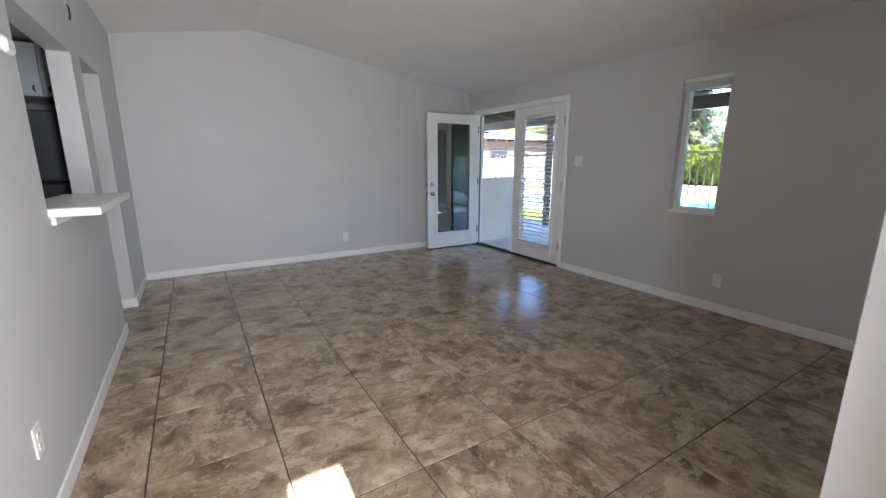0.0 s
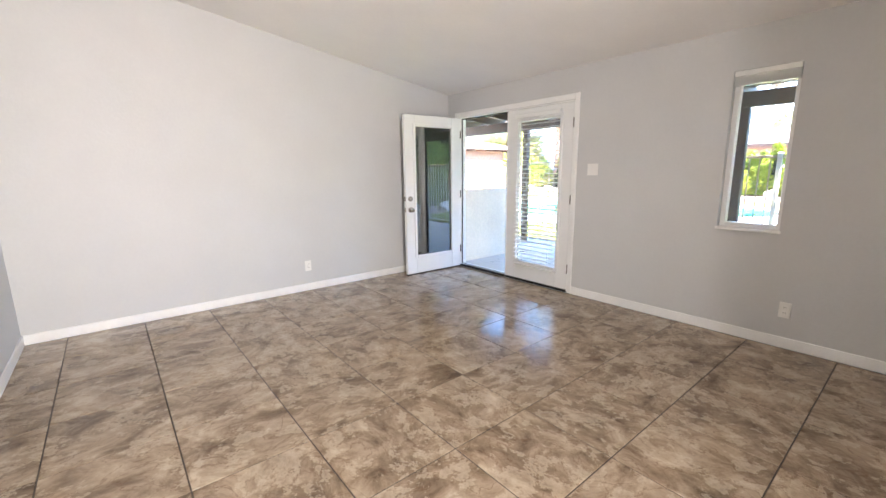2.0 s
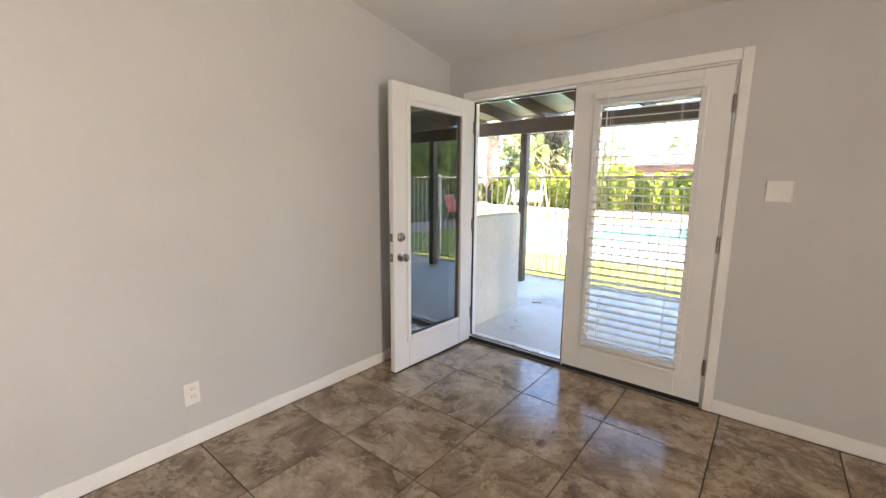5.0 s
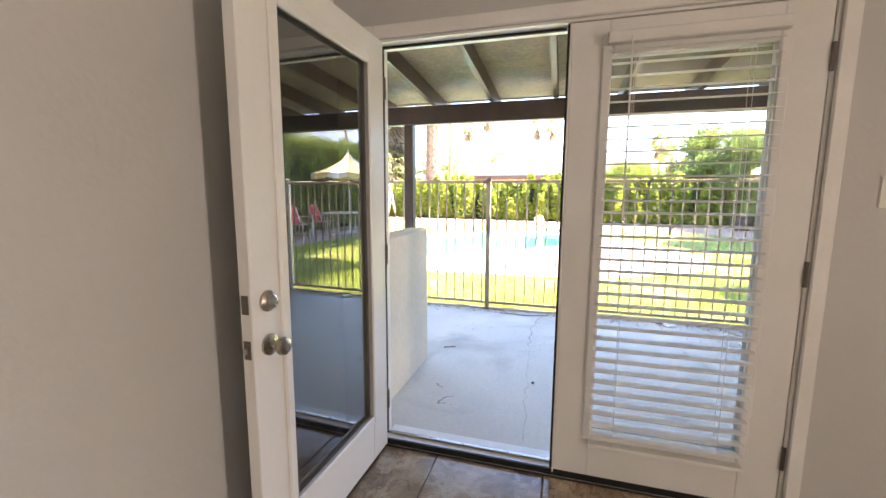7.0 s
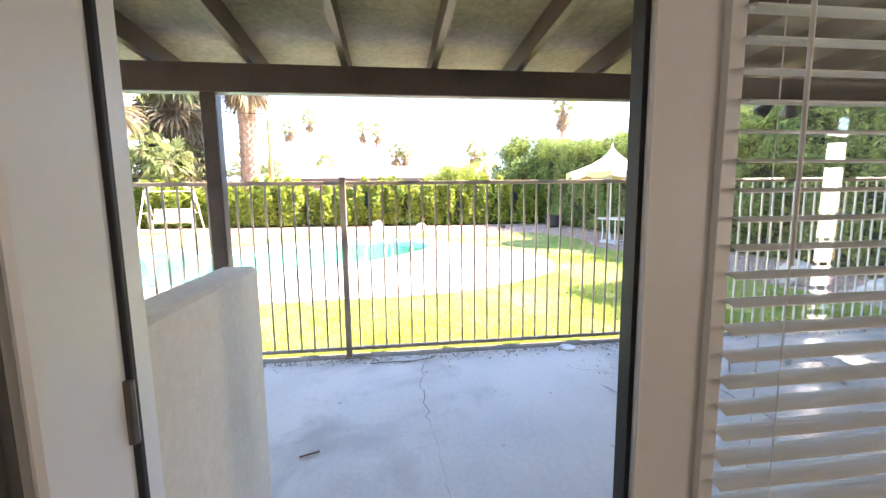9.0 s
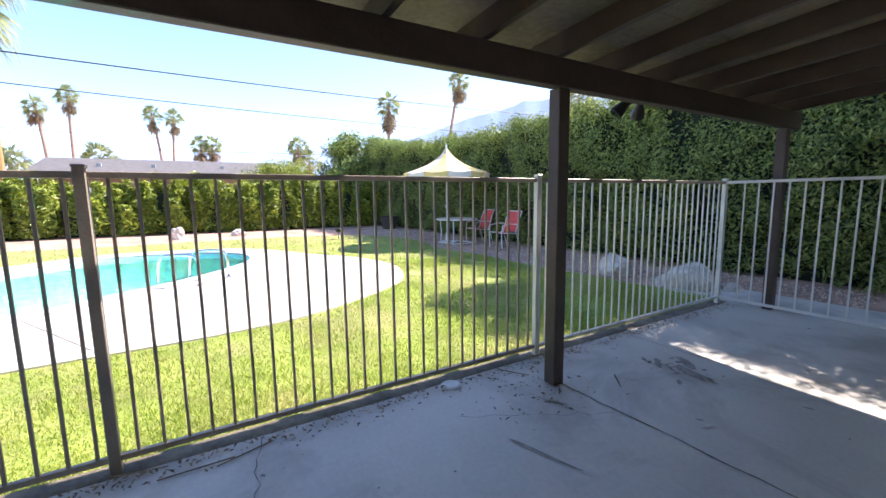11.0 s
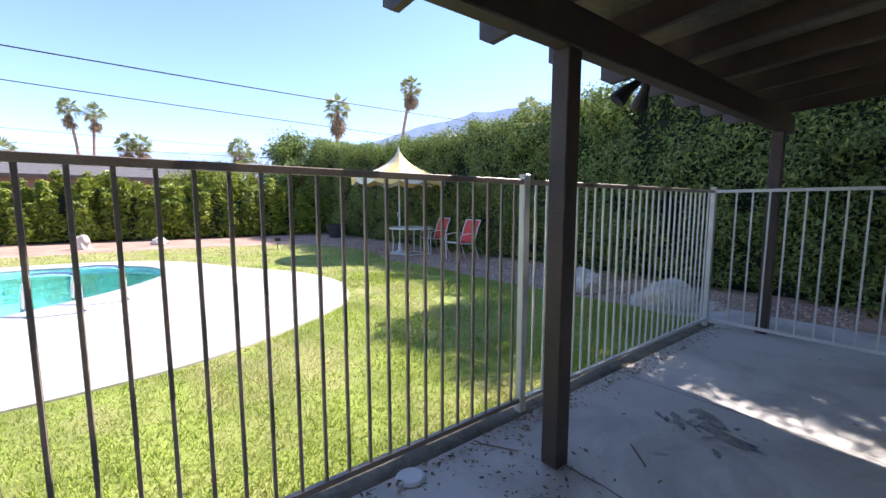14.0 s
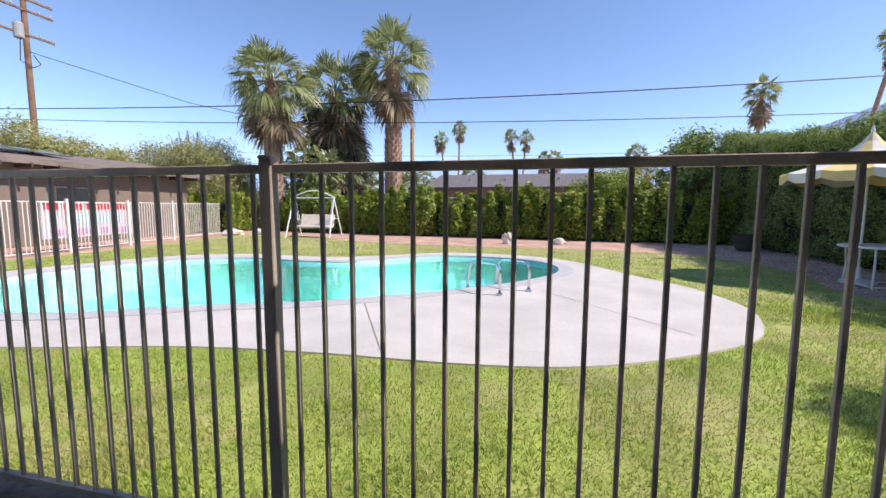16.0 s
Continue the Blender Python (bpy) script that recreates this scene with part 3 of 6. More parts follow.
wall("wall_east", [b for b in E_SPANS(XI, XO)], WALL, "light grey painted wall with the french doors")
wall("wall_east_outside", [b for b in E_SPANS(XO, OUT)], STUCCO, "beige painted stucco wall facing the patio")
wall("wall_north", [(-3.2, XI, NY, NY + 0.12, -0.05, TOP)], WALL, "light grey painted wall with one outlet")
KX0, KX1 = 0.19, 0.31
wall("wall_west", [(KX0, KX1, -0.25, 2.84, -0.05, TOP), (KX0, KX1, 2.84, 3.97, -0.05, 1.09), (KX0, KX1, 2.84, 3.97, 2.03, TOP),
                   (KX0, KX1, 3.97, 4.24, -0.05, TOP), (KX0, KX1, 4.24, 4.95, 2.06, TOP), (KX0, KX1, 4.95, NY, -0.05, TOP)], WALL,
     "light grey partition wall with a kitchen pass-through and doorway")
wall("wall_south", [(2.12, XI, 0.42, 0.56, -0.05, TOP)], WALL, "light grey wall beside the entry opening")
# unseen narrow slot, added so the sun draws a patch on the floor
wall("wall_entry", [(KX1, 1.03, -0.25, -0.1, -0.05, TOP), (1.03, 1.26, -0.25, -0.1, 2.3, TOP), (1.26, 2.12, -0.25, -0.1, -0.05, TOP), (2.12, 2.24, -0.25, 0.42, -0.05, TOP)], WALL, "plain grey wall closing the entry")
wall("wall_kitchen_west", [(-3.2, -3.08, 1.2, NY, -0.05, TOP)], WALL, "plain grey kitchen wall")
wall("wall_kitchen_south", [(-3.2, KX0, 1.2, 1.32, -0.05, TOP)], WALL, "plain grey kitchen end wall")
wall("wall_house_north", [(-3.2, OUT, 9.48, 9.6, -0.05, TOP)], STUCCO, "plain stucco end wall of the house")
wall("wall_house_south", [(2.14, XI, -0.55, -0.43, -0.05, TOP)], STUCCO, "plain stucco south wall of the house")

RX, RZ = 1.68, 2.86     # ceiling ridge
cz = lambda x: RZ - 0.152 * abs(x - RX) - (0.02 * max(0, RX - x))
ceil = Geo()
for xa, xb in ((KX1, RX), (RX, XI)):
    ceil.prism([(xa, -0.1), (xb, -0.1), (xb, NY), (xa, NY)], lambda x, y: cz(x), lambda x, y: cz(x) + 0.06)
solid("ceiling", ceil, CEIL, "off-white painted ceiling rising to a shallow ridge", "ceiling", kind="structure")
solid("ceiling_kitchen", Geo().box(-3.08, KX0, 1.32, NY, 2.4, 2.46), CEIL, "flat off-white kitchen ceiling", "ceiling", kind="structure")
# unseen closing slab; its overhang is added to keep sun off the patio
solid("roof_slab", Geo().box(-3.6, OUT + 0.3, -1.15, 9.9, TOP, TOP + 0.12), SHINGLE_B, "flat brown slab closing the house out of view", "roof", kind="structure")

# floor: grout bed with single tiles
floor = solid("floor", Geo().box(-3.08, XI, -0.1, NY, -0.06, -0.004), GROUT, "brown stone-look tile floor with dark grout", "floor", kind="structure")

# baseboards
for nm, b in (("baseboard", (KX1 + 0.0, XI, NY - 0.013, NY, 0, 0.085)), ("baseboard", (XI - 0.013, XI, 0.56, DY0 - 0.056, 0, 0.085)),
              ("baseboard", (KX1, KX1 + 0.013, -0.1, 4.24, 0, 0.085)), ("baseboard", (KX1, KX1 + 0.013, 4.95, NY - 0.013, 0, 0.085)),
              ("baseboard", (2.12, XI - 0.013, 0.56, 0.573, 0, 0.085)), ("baseboard", (KX0, KX1 + 0.013, 4.937, 4.95, 0, 0.085))):
    solid(nm, Geo().box(*b, c=0.004), TRIM, "white painted baseboard along the wall", "baseboard", kind="structure")

# ---- french doors ----
trim = thing("door_trim", "white painted casing round the french doors", "door trim", kind="structure")
for b in ((XI - 0.016, XI, DY0 - 0.056, DY0 - 0.002, 0, DZ + 0.062), (XI - 0.016, XI, DY1 + 0.002, DY1 + 0.056, 0, DZ + 0.062),
          (XI - 0.0155, XI, DY0 - 0.002, DY1 + 0.002, DZ + 0.002, DZ + 0.062)):
    part("casing", Geo().box(*b, c=0.005), TRIM, trim)
for b in ((XI, OUT + 0.01, DY0, DY0 + 0.012, 0, DZ), (XI, OUT + 0.01, DY1 - 0.012, DY1, 0, DZ), (XI, OUT + 0.01, DY0 + 0.012, DY1 - 0.012, DZ - 0.012, DZ)):
    part("jamb", Geo().box(*b, c=0.002), TRIM, trim)
for b in ((XI + 0.052, XI + 0.066, DY1 - 0.024, DY1 - 0.012, 0.03, DZ - 0.012), (XI + 0.052, XI + 0.066, 4.86, DY1 - 0.024, DZ - 0.024, DZ - 0.012)):
    part("weatherstrip", Geo().box(*b, c=0.002), BLACK, trim)
sill = thing("door_threshold", "white aluminium threshold under the french doors", "threshold", kind="structure")
part("sill_plate", Geo().box(XI + 0.01, OUT + 0.05, DY0 + 0.012, DY1 - 0.012, -0.02, 0.012, c=0.004), TRIM, sill)
part("sill_ridge", Geo().box(XI + 0.07, XI + 0.095, DY0 + 0.012, DY1 - 0.012, 0.012, 0.024, c=0.004), NICKEL, sill)
part("sill_sweep", Geo().box(XI + 0.001, XI + 0.012, DY0 + 0.012, DY1 - 0.012, 0.0, 0.03), BLACK, sill)
solid("patio_doorstep", Geo().box(OUT, OUT + 0.07, DY0, DY1, -0.03, -0.002, c=0.004), COPING, "low concrete lip under the door", "doorstep", kind="structure")

LW, LH, LT = 0.9, 2.03, 0.044


def door_leaf(name, label, at, rz, hinge_side, glazing):
    """A white door leaf with one tall pane; local x runs along the leaf from the hinge, y is its thickness."""
    ob = thing(name, label, "door", at, rz, kind="structure")
    gx0, gx1, gz0, gz1 = 0.15, LW - 0.15, 0.23, 1.9
    g = Geo()
    for b in ((0, gx0, 0, LT, 0, LH), (gx1, LW, 0, LT, 0, LH), (gx0, gx1, 0, LT, 0, gz0), (gx0, gx1, 0, LT, gz1, LH)):
        g.box(*b, c=0.003)
    part("leaf_frame", g, DOORW, ob)
    for y0, y1 in ((-0.012, 0.004), (LT - 0.004, LT + 0.012)):
        for b in ((gx0 - 0.028, gx0 + 0.012, gz0 - 0.028, gz1 + 0.028), (gx1 - 0.012, gx1 + 0.028, gz0 - 0.028, gz1 + 0.028)):
            part("glazing_bead", Geo().box(b[0], b[1], y0, y1, b[2], b[3], c=0.006), DOORW, ob)
        for b in ((gz0 - 0.028, gz0 + 0.012), (gz1 - 0.012, gz1 + 0.028)):
            part("glazing_bead", Geo().box(gx0 + 0.012, gx1 - 0.012, y0, y1, b[0], b[1], c=0.006), DOORW, ob)
    pane = part("pane", Geo().box(gx0 + 0.002, gx1 - 0.002, LT / 2 - 0.003, LT / 2 + 0.003, gz0 + 0.002, gz1 - 0.002), glazing, ob)
    pane.visible_shadow = glazing is TINTED
    part("door_sweep", Geo().box(0.002, LW - 0.002, 0.004, LT - 0.004, -0.014, 0.0), BLACK, ob)
    for z in (0.25, 1.02, 1.82):
        h = part("hinge", Geo().tube([(-0.004, hinge_side, z - 0.05), (-0.004, hinge_side, z + 0.05)], 0.008, 8).box(-0.003, 0.0, 0.006, LT - 0.006, z - 0.05, z + 0.05), HINGE, ob)
    return ob


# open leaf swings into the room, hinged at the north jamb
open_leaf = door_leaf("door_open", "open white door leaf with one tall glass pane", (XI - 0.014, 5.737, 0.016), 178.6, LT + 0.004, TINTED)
for z, kind in ((0.99, "bolt"), (0.85, "knob")):
    for s in (1, -1):
        y0 = LT if s > 0 else 0.0
        prof = [(0.033, 0.0), (0.033, 0.008), (0.024, 0.016), (0.021, 0.026), (0.013, 0.03)] if kind == "bolt" else \
               [(0.034, 0.0), (0.034, 0.008), (0.014, 0.014), (0.013, 0.034), (0.024, 0.04), (0.029, 0.052), (0.026, 0.064), (0.012, 0.07)]
        if s < 0:
            prof = [(r, 0.62 * h) for r, h in prof]
        g = Geo()
        n = 20
        for r, h in prof:
            g.v += [(LW - 0.065 + r * math.cos(2 * math.pi * k / n), y0 + s * h, z + r * math.sin(2 * math.pi * k / n)) for k in range(n)]
        for i in range(len(prof) - 1):
            for k in range(n):
                a, c = i * n + k, i * n + (k + 1) % n
                g.f.append((a, a + n, c + n, c) if s > 0 else (a, c, c + n, a + n))
        g.f.append(tuple(range((len(prof) - 1) * n, len(prof) * n)))
        part("deadbolt" if kind == "bolt" else "door_knob", g, NICKEL, open_leaf, "satin nickel hardware", smooth=False)
    part("latch_plate", Geo().box(LW, LW + 0.003, LT / 2 - 0.013, LT / 2 + 0.013, z - 0.029, z + 0.029, c=0.001), HINGE, open_leaf)
part("latch_tongue", Geo().box(LW + 0.002, LW + 0.014, LT / 2 - 0.007, LT / 2 + 0.007, 0.84, 0.86, c=0.003), NICKEL, open_leaf)

# closed leaf, hinged at the south jamb
shut_leaf = door_leaf("door_closed", "closed white door leaf with a lowered blind", (XI + 0.049, DY0 + 0.014, 0.016), 90, LT + 0.004, GLASS)
astragal = part("astragal", Geo().box(LW + 0.0, LW + 0.008, 0.002, LT + 0.01, 0.0, LH, c=0.003), DOORW, shut_leaf)
part("seal", Geo().box(LW + 0.008, LW + 0.018, 0.006, LT - 0.002, 0.0, LH), BLACK, shut_leaf)


def blind(name, label, x, y0, y1, z_top, z_low, slats, tilt, pitch, depth):
    """A horizontal blind that hangs at x, with slats across y."""
    ob = thing(name, label, "window blind", (x, (y0 + y1) / 2, z_top))
    w = (y1 - y0) / 2
    part("headrail", Geo().box(-0.028, 0.028, -w - 0.008, w + 0.008, -0.045, 0.0, c=0.004), BLIND, ob)
    g = Geo()
    a = radians(tilt)
    prev = None
    for i in range(5):
        u = (i / 4 - 0.5) * depth
        row = (u * math.cos(a), -u * math.sin(a) + 0.004 * (1 - (2 * i / 4 - 1) ** 2))
        g.v += [(row[0], -w, row[1] + 0.001), (row[0], w, row[1] + 0.001), (row[0], -w, row[1] - 0.001), (row[0], w, row[1] - 0.001)]
    for i in range(4):
        b = 4 * i
        g.f += [(b, b + 4, b + 5, b + 1), (b + 2, b + 3, b + 7, b + 6)]
    g.f += [(0, 1, 3, 2), (16, 18, 19, 17)]
    me = g.mesh("slat", BLIND)
    for i in range(slats):
        part("slat", me, BLIND, ob, at=(0, 0, -0.07 - pitch * i))
    zb = -0.07 - pitch * slats
    part("bottom_rail", Geo().box(-0.026, 0.026, -w, w, zb - 0.014, zb + 0.004, c=0.003), BLIND, ob)
    for y in (-w + 0.1, w - 0.1):
        for dx in (-depth / 2 - 0.001, depth / 2 + 0.001):
            part("ladder_cord", Geo().tube([(dx, y, -0.045), (dx, y, zb)], 0.0012, 5), BLIND, ob)
    if z_low < 1.2:
        part("wand", Geo().tube([(-0.04, w - 0.08, -0.03), (-0.042, w - 0.082, -0.75)], 0.004, 6), BLIND, ob)
    return ob


blind("door_blind", "white slatted blind hung on the closed door leaf", XI - 0.012, 4.085, 4.69, 1.985, 0.24, 34, -6, 0.0502, 0.046)
brk = thing("hold_down_bracket", "small clear bracket holding the blind's foot", "bracket", (XI + 0.0, 4.39, 0.2))
part("bracket", Geo().box(-0.008, 0.004, -0.3, 0.3, -0.006, 0.006, c=0.002), BLIND, brk)

# ---- side window ----
win = thing("window_1", "narrow white-framed side window with a raised blind", "window", kind="structure")
part("window_sill", Geo().box(XI - 0.02, XO + 0.03, WY0 - 0.008, WY1 + 0.008, WZ0 - 0.018, WZ0 + 0.002, c=0.004), TRIM, win)
for b in ((OUT - 0.06, OUT + 0.012, WY0, WY0 + 0.035, WZ0, WZ1), (OUT - 0.06, OUT + 0.012, WY1 - 0.035, WY1, WZ0, WZ1),
          (OUT - 0.06, OUT + 0.012, WY0 + 0.035, WY1 - 0.035, WZ0, WZ0 + 0.035), (OUT - 0.06, OUT + 0.012, WY0 + 0.035, WY1 - 0.035, WZ1 - 0.035, WZ1)):
    part("window_frame", Geo().box(*b, c=0.004), TRIM, win)
part("pane", Geo().box(OUT - 0.03, OUT - 0.025, WY0 + 0.033, WY1 - 0.033, WZ0 + 0.033, WZ1 - 0.033), GLASS, win).visible_shadow = False
for b in ((OUT, OUT + 0.02, WY0 - 0.02, WY0, WZ0 - 0.02, WZ1 + 0.02), (OUT, OUT + 0.02, WY1, WY1 + 0.02, WZ0 - 0.02, WZ1 + 0.02),
          (OUT, OUT + 0.02, WY0, WY1, WZ0 - 0.02, WZ0), (OUT, OUT + 0.02, WY0, WY1, WZ1, WZ1 + 0.02)):
    part("outer_casing", Geo().box(*b, c=0.004), TRIM, win)
wb = thing("raised_blind", "slim white blind drawn up at the window head", "window blind", (XI + 0.028, (WY0 + WY1) / 2, WZ1))
part("headrail", Geo().box(-0.025, 0.025, -0.2, 0.2, -0.04, -0.002, c=0.003), BLIND, wb)
for i in range(9):
    part("slat", Geo().box(-0.024, 0.024, -0.197, 0.197, -0.05 - 0.007 * i, -0.047 - 0.007 * i), BLIND, wb)

# ---- wall plates ----


def outlet(at, rz, label="white duplex outlet low on the grey wall"):
    ob = thing("wall_outlet", label, "outlet", at, rz, "wall outlets")
    part("plate", Geo().box(-0.037, 0.037, -0.006, 0.0, -0.06, 0.06, c=0.003), PLATE, ob)
    for z in (-0.021, 0.021):
        s = part("socket", Geo().box(-0.017, 0.017, -0.009, -0.006, z - 0.014, z + 0.014, c=0.003), PLATE, ob)
        g = Geo()
        for x in (-0.006, 0.006):
            g.box(x - 0.0012, x + 0.0012, -0.0095, -0.0088, z - 0.002, z + 0.006)
        part("slots", g, BLACK, s)
    return ob


outlet((2.685, NY, 0.29), 0)
outlet((XI, 2.038, 0.296), -90)
outlet((KX1, 2.18, 0.36), 90)
sw = thing("blank_wall_plate", "square white blank plate beside the door", "wall plate", (XI, 3.69, 1.352), -90)
part("plate", Geo().box(-0.058, 0.058, -0.006, 0, -0.058, 0.058, c=0.003), PLATE, sw)
for x in (-0.023, 0.023):
    part("screw", Geo().box(x - 0.003, x + 0.003, -0.0075, -0.006, -0.003, 0.003, c=0.001), PLATE, sw)
th = thing("thermostat", "small rounded white thermostat beside the pass-through", "thermostat", (KX1, 2.69, 1.79), 90)
part("body", Geo().box(-0.05, 0.05, -0.03, 0, -0.032, 0.032, c=0.012), PLATE, th)
hk = thing("wall_hook", "small black hook high on the partition", "hook", (KX1, 4.07, 2.345), 90)
part("plate", Geo().box(-0.012, 0.012, -0.006, 0, -0.02, 0.02, c=0.003), PLATE, hk)
part("arm", Geo().tube([(0, -0.006, -0.005), (0, -0.016, -0.02), (0.004, -0.018, -0.06), (-0.012, -0.014, -0.1)], 0.005, 6), BLACK, hk)

# ---- pass-through ledge and kitchen ----
led = thing("pass_through_ledge", "thick white painted bar ledge in the pass-through", "ledge", kind="structure")
part("shelf", Geo().box(KX0 - 0.05, 0.5, 2.845, 3.965, 1.09, 1.13, c=0.006), TRIM, led)
part("apron", Geo().box(KX1, KX1 + 0.018, 2.86, 3.95, 1.05, 1.09, c=0.003), TRIM, led)
up = thing("upper_cabinet", "white upper kitchen cabinet with two doors, greyed for shade", "cabinet", (-0.1, 5.18, 1.88))
part("body", Geo().box(-0.28, 0.28, 0, 0.6, 0, 0.42, c=0.003), CABINET, up)
for s in (-1, 1):
    d = part("door", Geo().box(min(0, s * 0.277) + 0.002, max(0, s * 0.277) - 0.002, -0.02, -0.001, 0.003, 0.417, c=0.003), CABINET, up)
    part("handle", Geo().tube([(s * 0.05, -0.02, 0.04), (s * 0.05, -0.045, 0.045), (s * 0.05, -0.045, 0.075), (s * 0.05, -0.02, 0.08)], 0.006, 6), FIXTURE, d)
fr = thing("refrigerator", "dark steel refrigerator with a bottom freezer", "refrigerator", (-0.2, 5.2, 0))
part("body", Geo().box(-0.38, 0.38, 0.03, 0.7, 0.02, 1.77, c=0.008), BLACK, fr)
part("upper_door", Geo().box(-0.38, 0.38, -0.03, 0.028, 1.175, 1.77, c=0.01), STEEL, fr)
part("freezer_door", Geo().box(-0.38, 0.38, -0.03, 0.028, 0.06, 1.155, c=0.01), STEEL, fr)
part("door_handle", Geo().tube([(-0.34, -0.03, 1.25), (-0.34, -0.07, 1.27), (-0.34, -0.07, 1.65), (-0.34, -0.03, 1.67)], 0.011, 8), STEEL, fr)
part("freezer_handle", Geo().tube([(-0.34, -0.03, 0.5), (-0.34, -0.07, 0.52), (-0.34, -0.07, 1.05), (-0.34, -0.03, 1.07)], 0.011, 8), STEEL, fr)

# ---- patio ----
PZ = 0.0
solid("patio", Geo().box(OUT, 7.59, -0.5, 9.3, -0.12, PZ), PATIO, "stained grey concrete patio slab", "patio", kind="structure")
solid("walkway", Geo().box(4.0, 8.47, -1.4, -0.502, -0.12, PZ - 0.012), PATIO, "grey concrete walkway beyond the end fence", "walkway", kind="structure")
solid("patio_curb", Geo().box(7.59, 7.76, -0.5, 9.4, -0.12, PZ - 0.012, c=0.01), DIRT, "dirt strip along the patio edge", "edging", kind="structure")


def ribbon(pts, w):
    g = Geo()
    for i in range(len(pts) - 1):
        a, b = Vector(pts[i]), Vector(pts[i + 1])
        n = Vector((-(b - a).y, (b - a).x)).normalized()
        wa, wb_ = w * rng.uniform(0.5, 1.4), w * rng.uniform(0.5, 1.4)
        g.quad((*(a + n * wa), PZ + 0.004), (*(a - n * wa), PZ + 0.004), (*(b - n * wb_), PZ + 0.004), (*(b + n * wb_), PZ + 0.004))
    return g


def wander(a, b, n, amp):
    a, b = Vector(a), Vector(b)
    s = Vector((-(b - a).y, (b - a).x)).normalized()
    return [tuple(a.lerp(b, i / n) + s * (rng.normal(0, amp) if 0 < i < n else 0)) for i in range(n + 1)]


solid("patio_crack", ribbon(wander((7.57, 5.0), (7.1, 5.09), 9, 0.016) + wander((7.08, 5.1), (6.5, 5.08), 10, 0.018)[1:], 0.003), JOINT, "ragged crack running in from the patio edge", "crack", kind="structure")
solid("patio_crack", ribbon(wander((6.49, 5.08), (5.05, 5.0), 26, 0.009), 0.0011), STAIN, "hairline crack across the patio", "crack", kind="structure")
for line in (((5.58, 5.66), (5.52, 5.6)), ((5.43, 5.5), (5.4, 5.54)), ((5.4, 5.54), (5.31, 5.57)), ((5.31, 5.57), (5.33, 5.52))):
    solid("dirt_mark", ribbon(wander(*line, 6, 0.006), 0.005), STAIN, "small curled dirt mark on the concrete slab", "stain", kind="structure")
solid("fallen_twig", Geo().tube([(6.25, 5.8, 0.008), (6.28, 5.7, 0.012)], 0.005, 6), POLE_WOOD, "short dry twig lying on the patio", "twig")
solid("pebble", Geo().lathe([(0.006, 0.0), (0.012, 0.004), (0.01, 0.012), (0.003, 0.016)], 8, (5.78, 5.0, 0.0)), HINGE, "small dark pebble on the patio slab", "pebble")
solid("patio_crack", ribbon(wander((7.25, 3.05), (5.02, 2.99), 20, 0.004), 0.004), CRACK, "straight control joint across the patio", "crack", kind="structure")
solid("patio_crack", ribbon(wander((7.57, 1.7), (5.02, 1.72), 24, 0.006), 0.003), CRACK, "faint joint across the patio", "crack", kind="structure")

def blot(g, x, y, rx, ry, turn, z):
    """A flat ragged spot on the slab."""
    b, n = len(g.v), 14
    for k in range(n):
        a = 2 * math.pi * k / n
        q = 1 + rng.uniform(-0.45, 0.3)
        u, v = rx * q * math.cos(a), ry * q * math.sin(a)
        g.v.append((x + u * math.cos(turn) - v * math.sin(turn), y + u * math.sin(turn) + v * math.cos(turn), z))
    g.f.append(tuple(range(b, b + n)))


marks = Geo()
for k in range(30):
    s = rng.uniform(0.004, 0.03)
    blot(marks, 6.82 + rng.normal(0, 0.13), 2.08 + rng.normal(0, 0.09), s * 1.8, s * 0.8, 2.3 + rng.normal(0, 0.9), PZ + 0.004 + 0.0001 * k)
for k in range(12):
    s = rng.uniform(0.005, 0.016)
    blot(marks, rng.uniform(5.3, 7.5), rng.uniform(0.2, 5.6), s * 1.6, s, rng.uniform(0, 3), PZ + 0.004 + 0.0001 * k)
for x, y, rx, ry, turn in ((6.83, 1.93, 0.17, 0.035, 2.5), (6.7, 2.08, 0.2, 0.05, 2.9), (6.95, 2.12, 0.09, 0.03, 2.2), (6.98, 3.3, 0.14, 0.012, 0.5), (6.6, 3.75, 0.2, 0.01, 0.3)):
    blot(marks, x, y, rx, ry, turn, PZ + 0.0082)
solid("patio_stain", marks, STAIN, "dark dirt smears dried on the concrete slab", "stain", kind="structure")
chalk = Geo()
for x, y, t in ((6.26, 2.75, 1.2), (6.86, 2.55, 0.7)):
    blot(chalk, x, y, 0.05, 0.01, t, PZ + 0.005)
solid("chalk_mark", chalk, CHALK, "faint red chalk marks on the concrete slab", "chalk mark", kind="structure")
solid("patio_crack", ribbon(wander((7.15, 3.92), (6.66, 3.07), 18, 0.012), 0.0016), JOINT, "fine crack wandering across the patio", "crack", kind="structure")

litter = Geo()
N = 1100
px = np.concatenate([7.57 - np.abs(rng.normal(0, 0.075, N - 150)), rng.normal(7.2, 0.22, 135), rng.uniform(5.2, 7.5, 15)])
py = np.concatenate([rng.uniform(-0.3, 7.0, N - 150), rng.normal(3.3, 0.25, 135), rng.uniform(0, 6, 15)])
px = np.clip(px, 5.1, 7.58)
leaves(litter, np.stack([px, py, PZ + 0.006 + 0.012 * rng.random(N)], 1), np.tile([0, 0, 1.0], (N, 1)), 0.014, 0.3, 0.45)
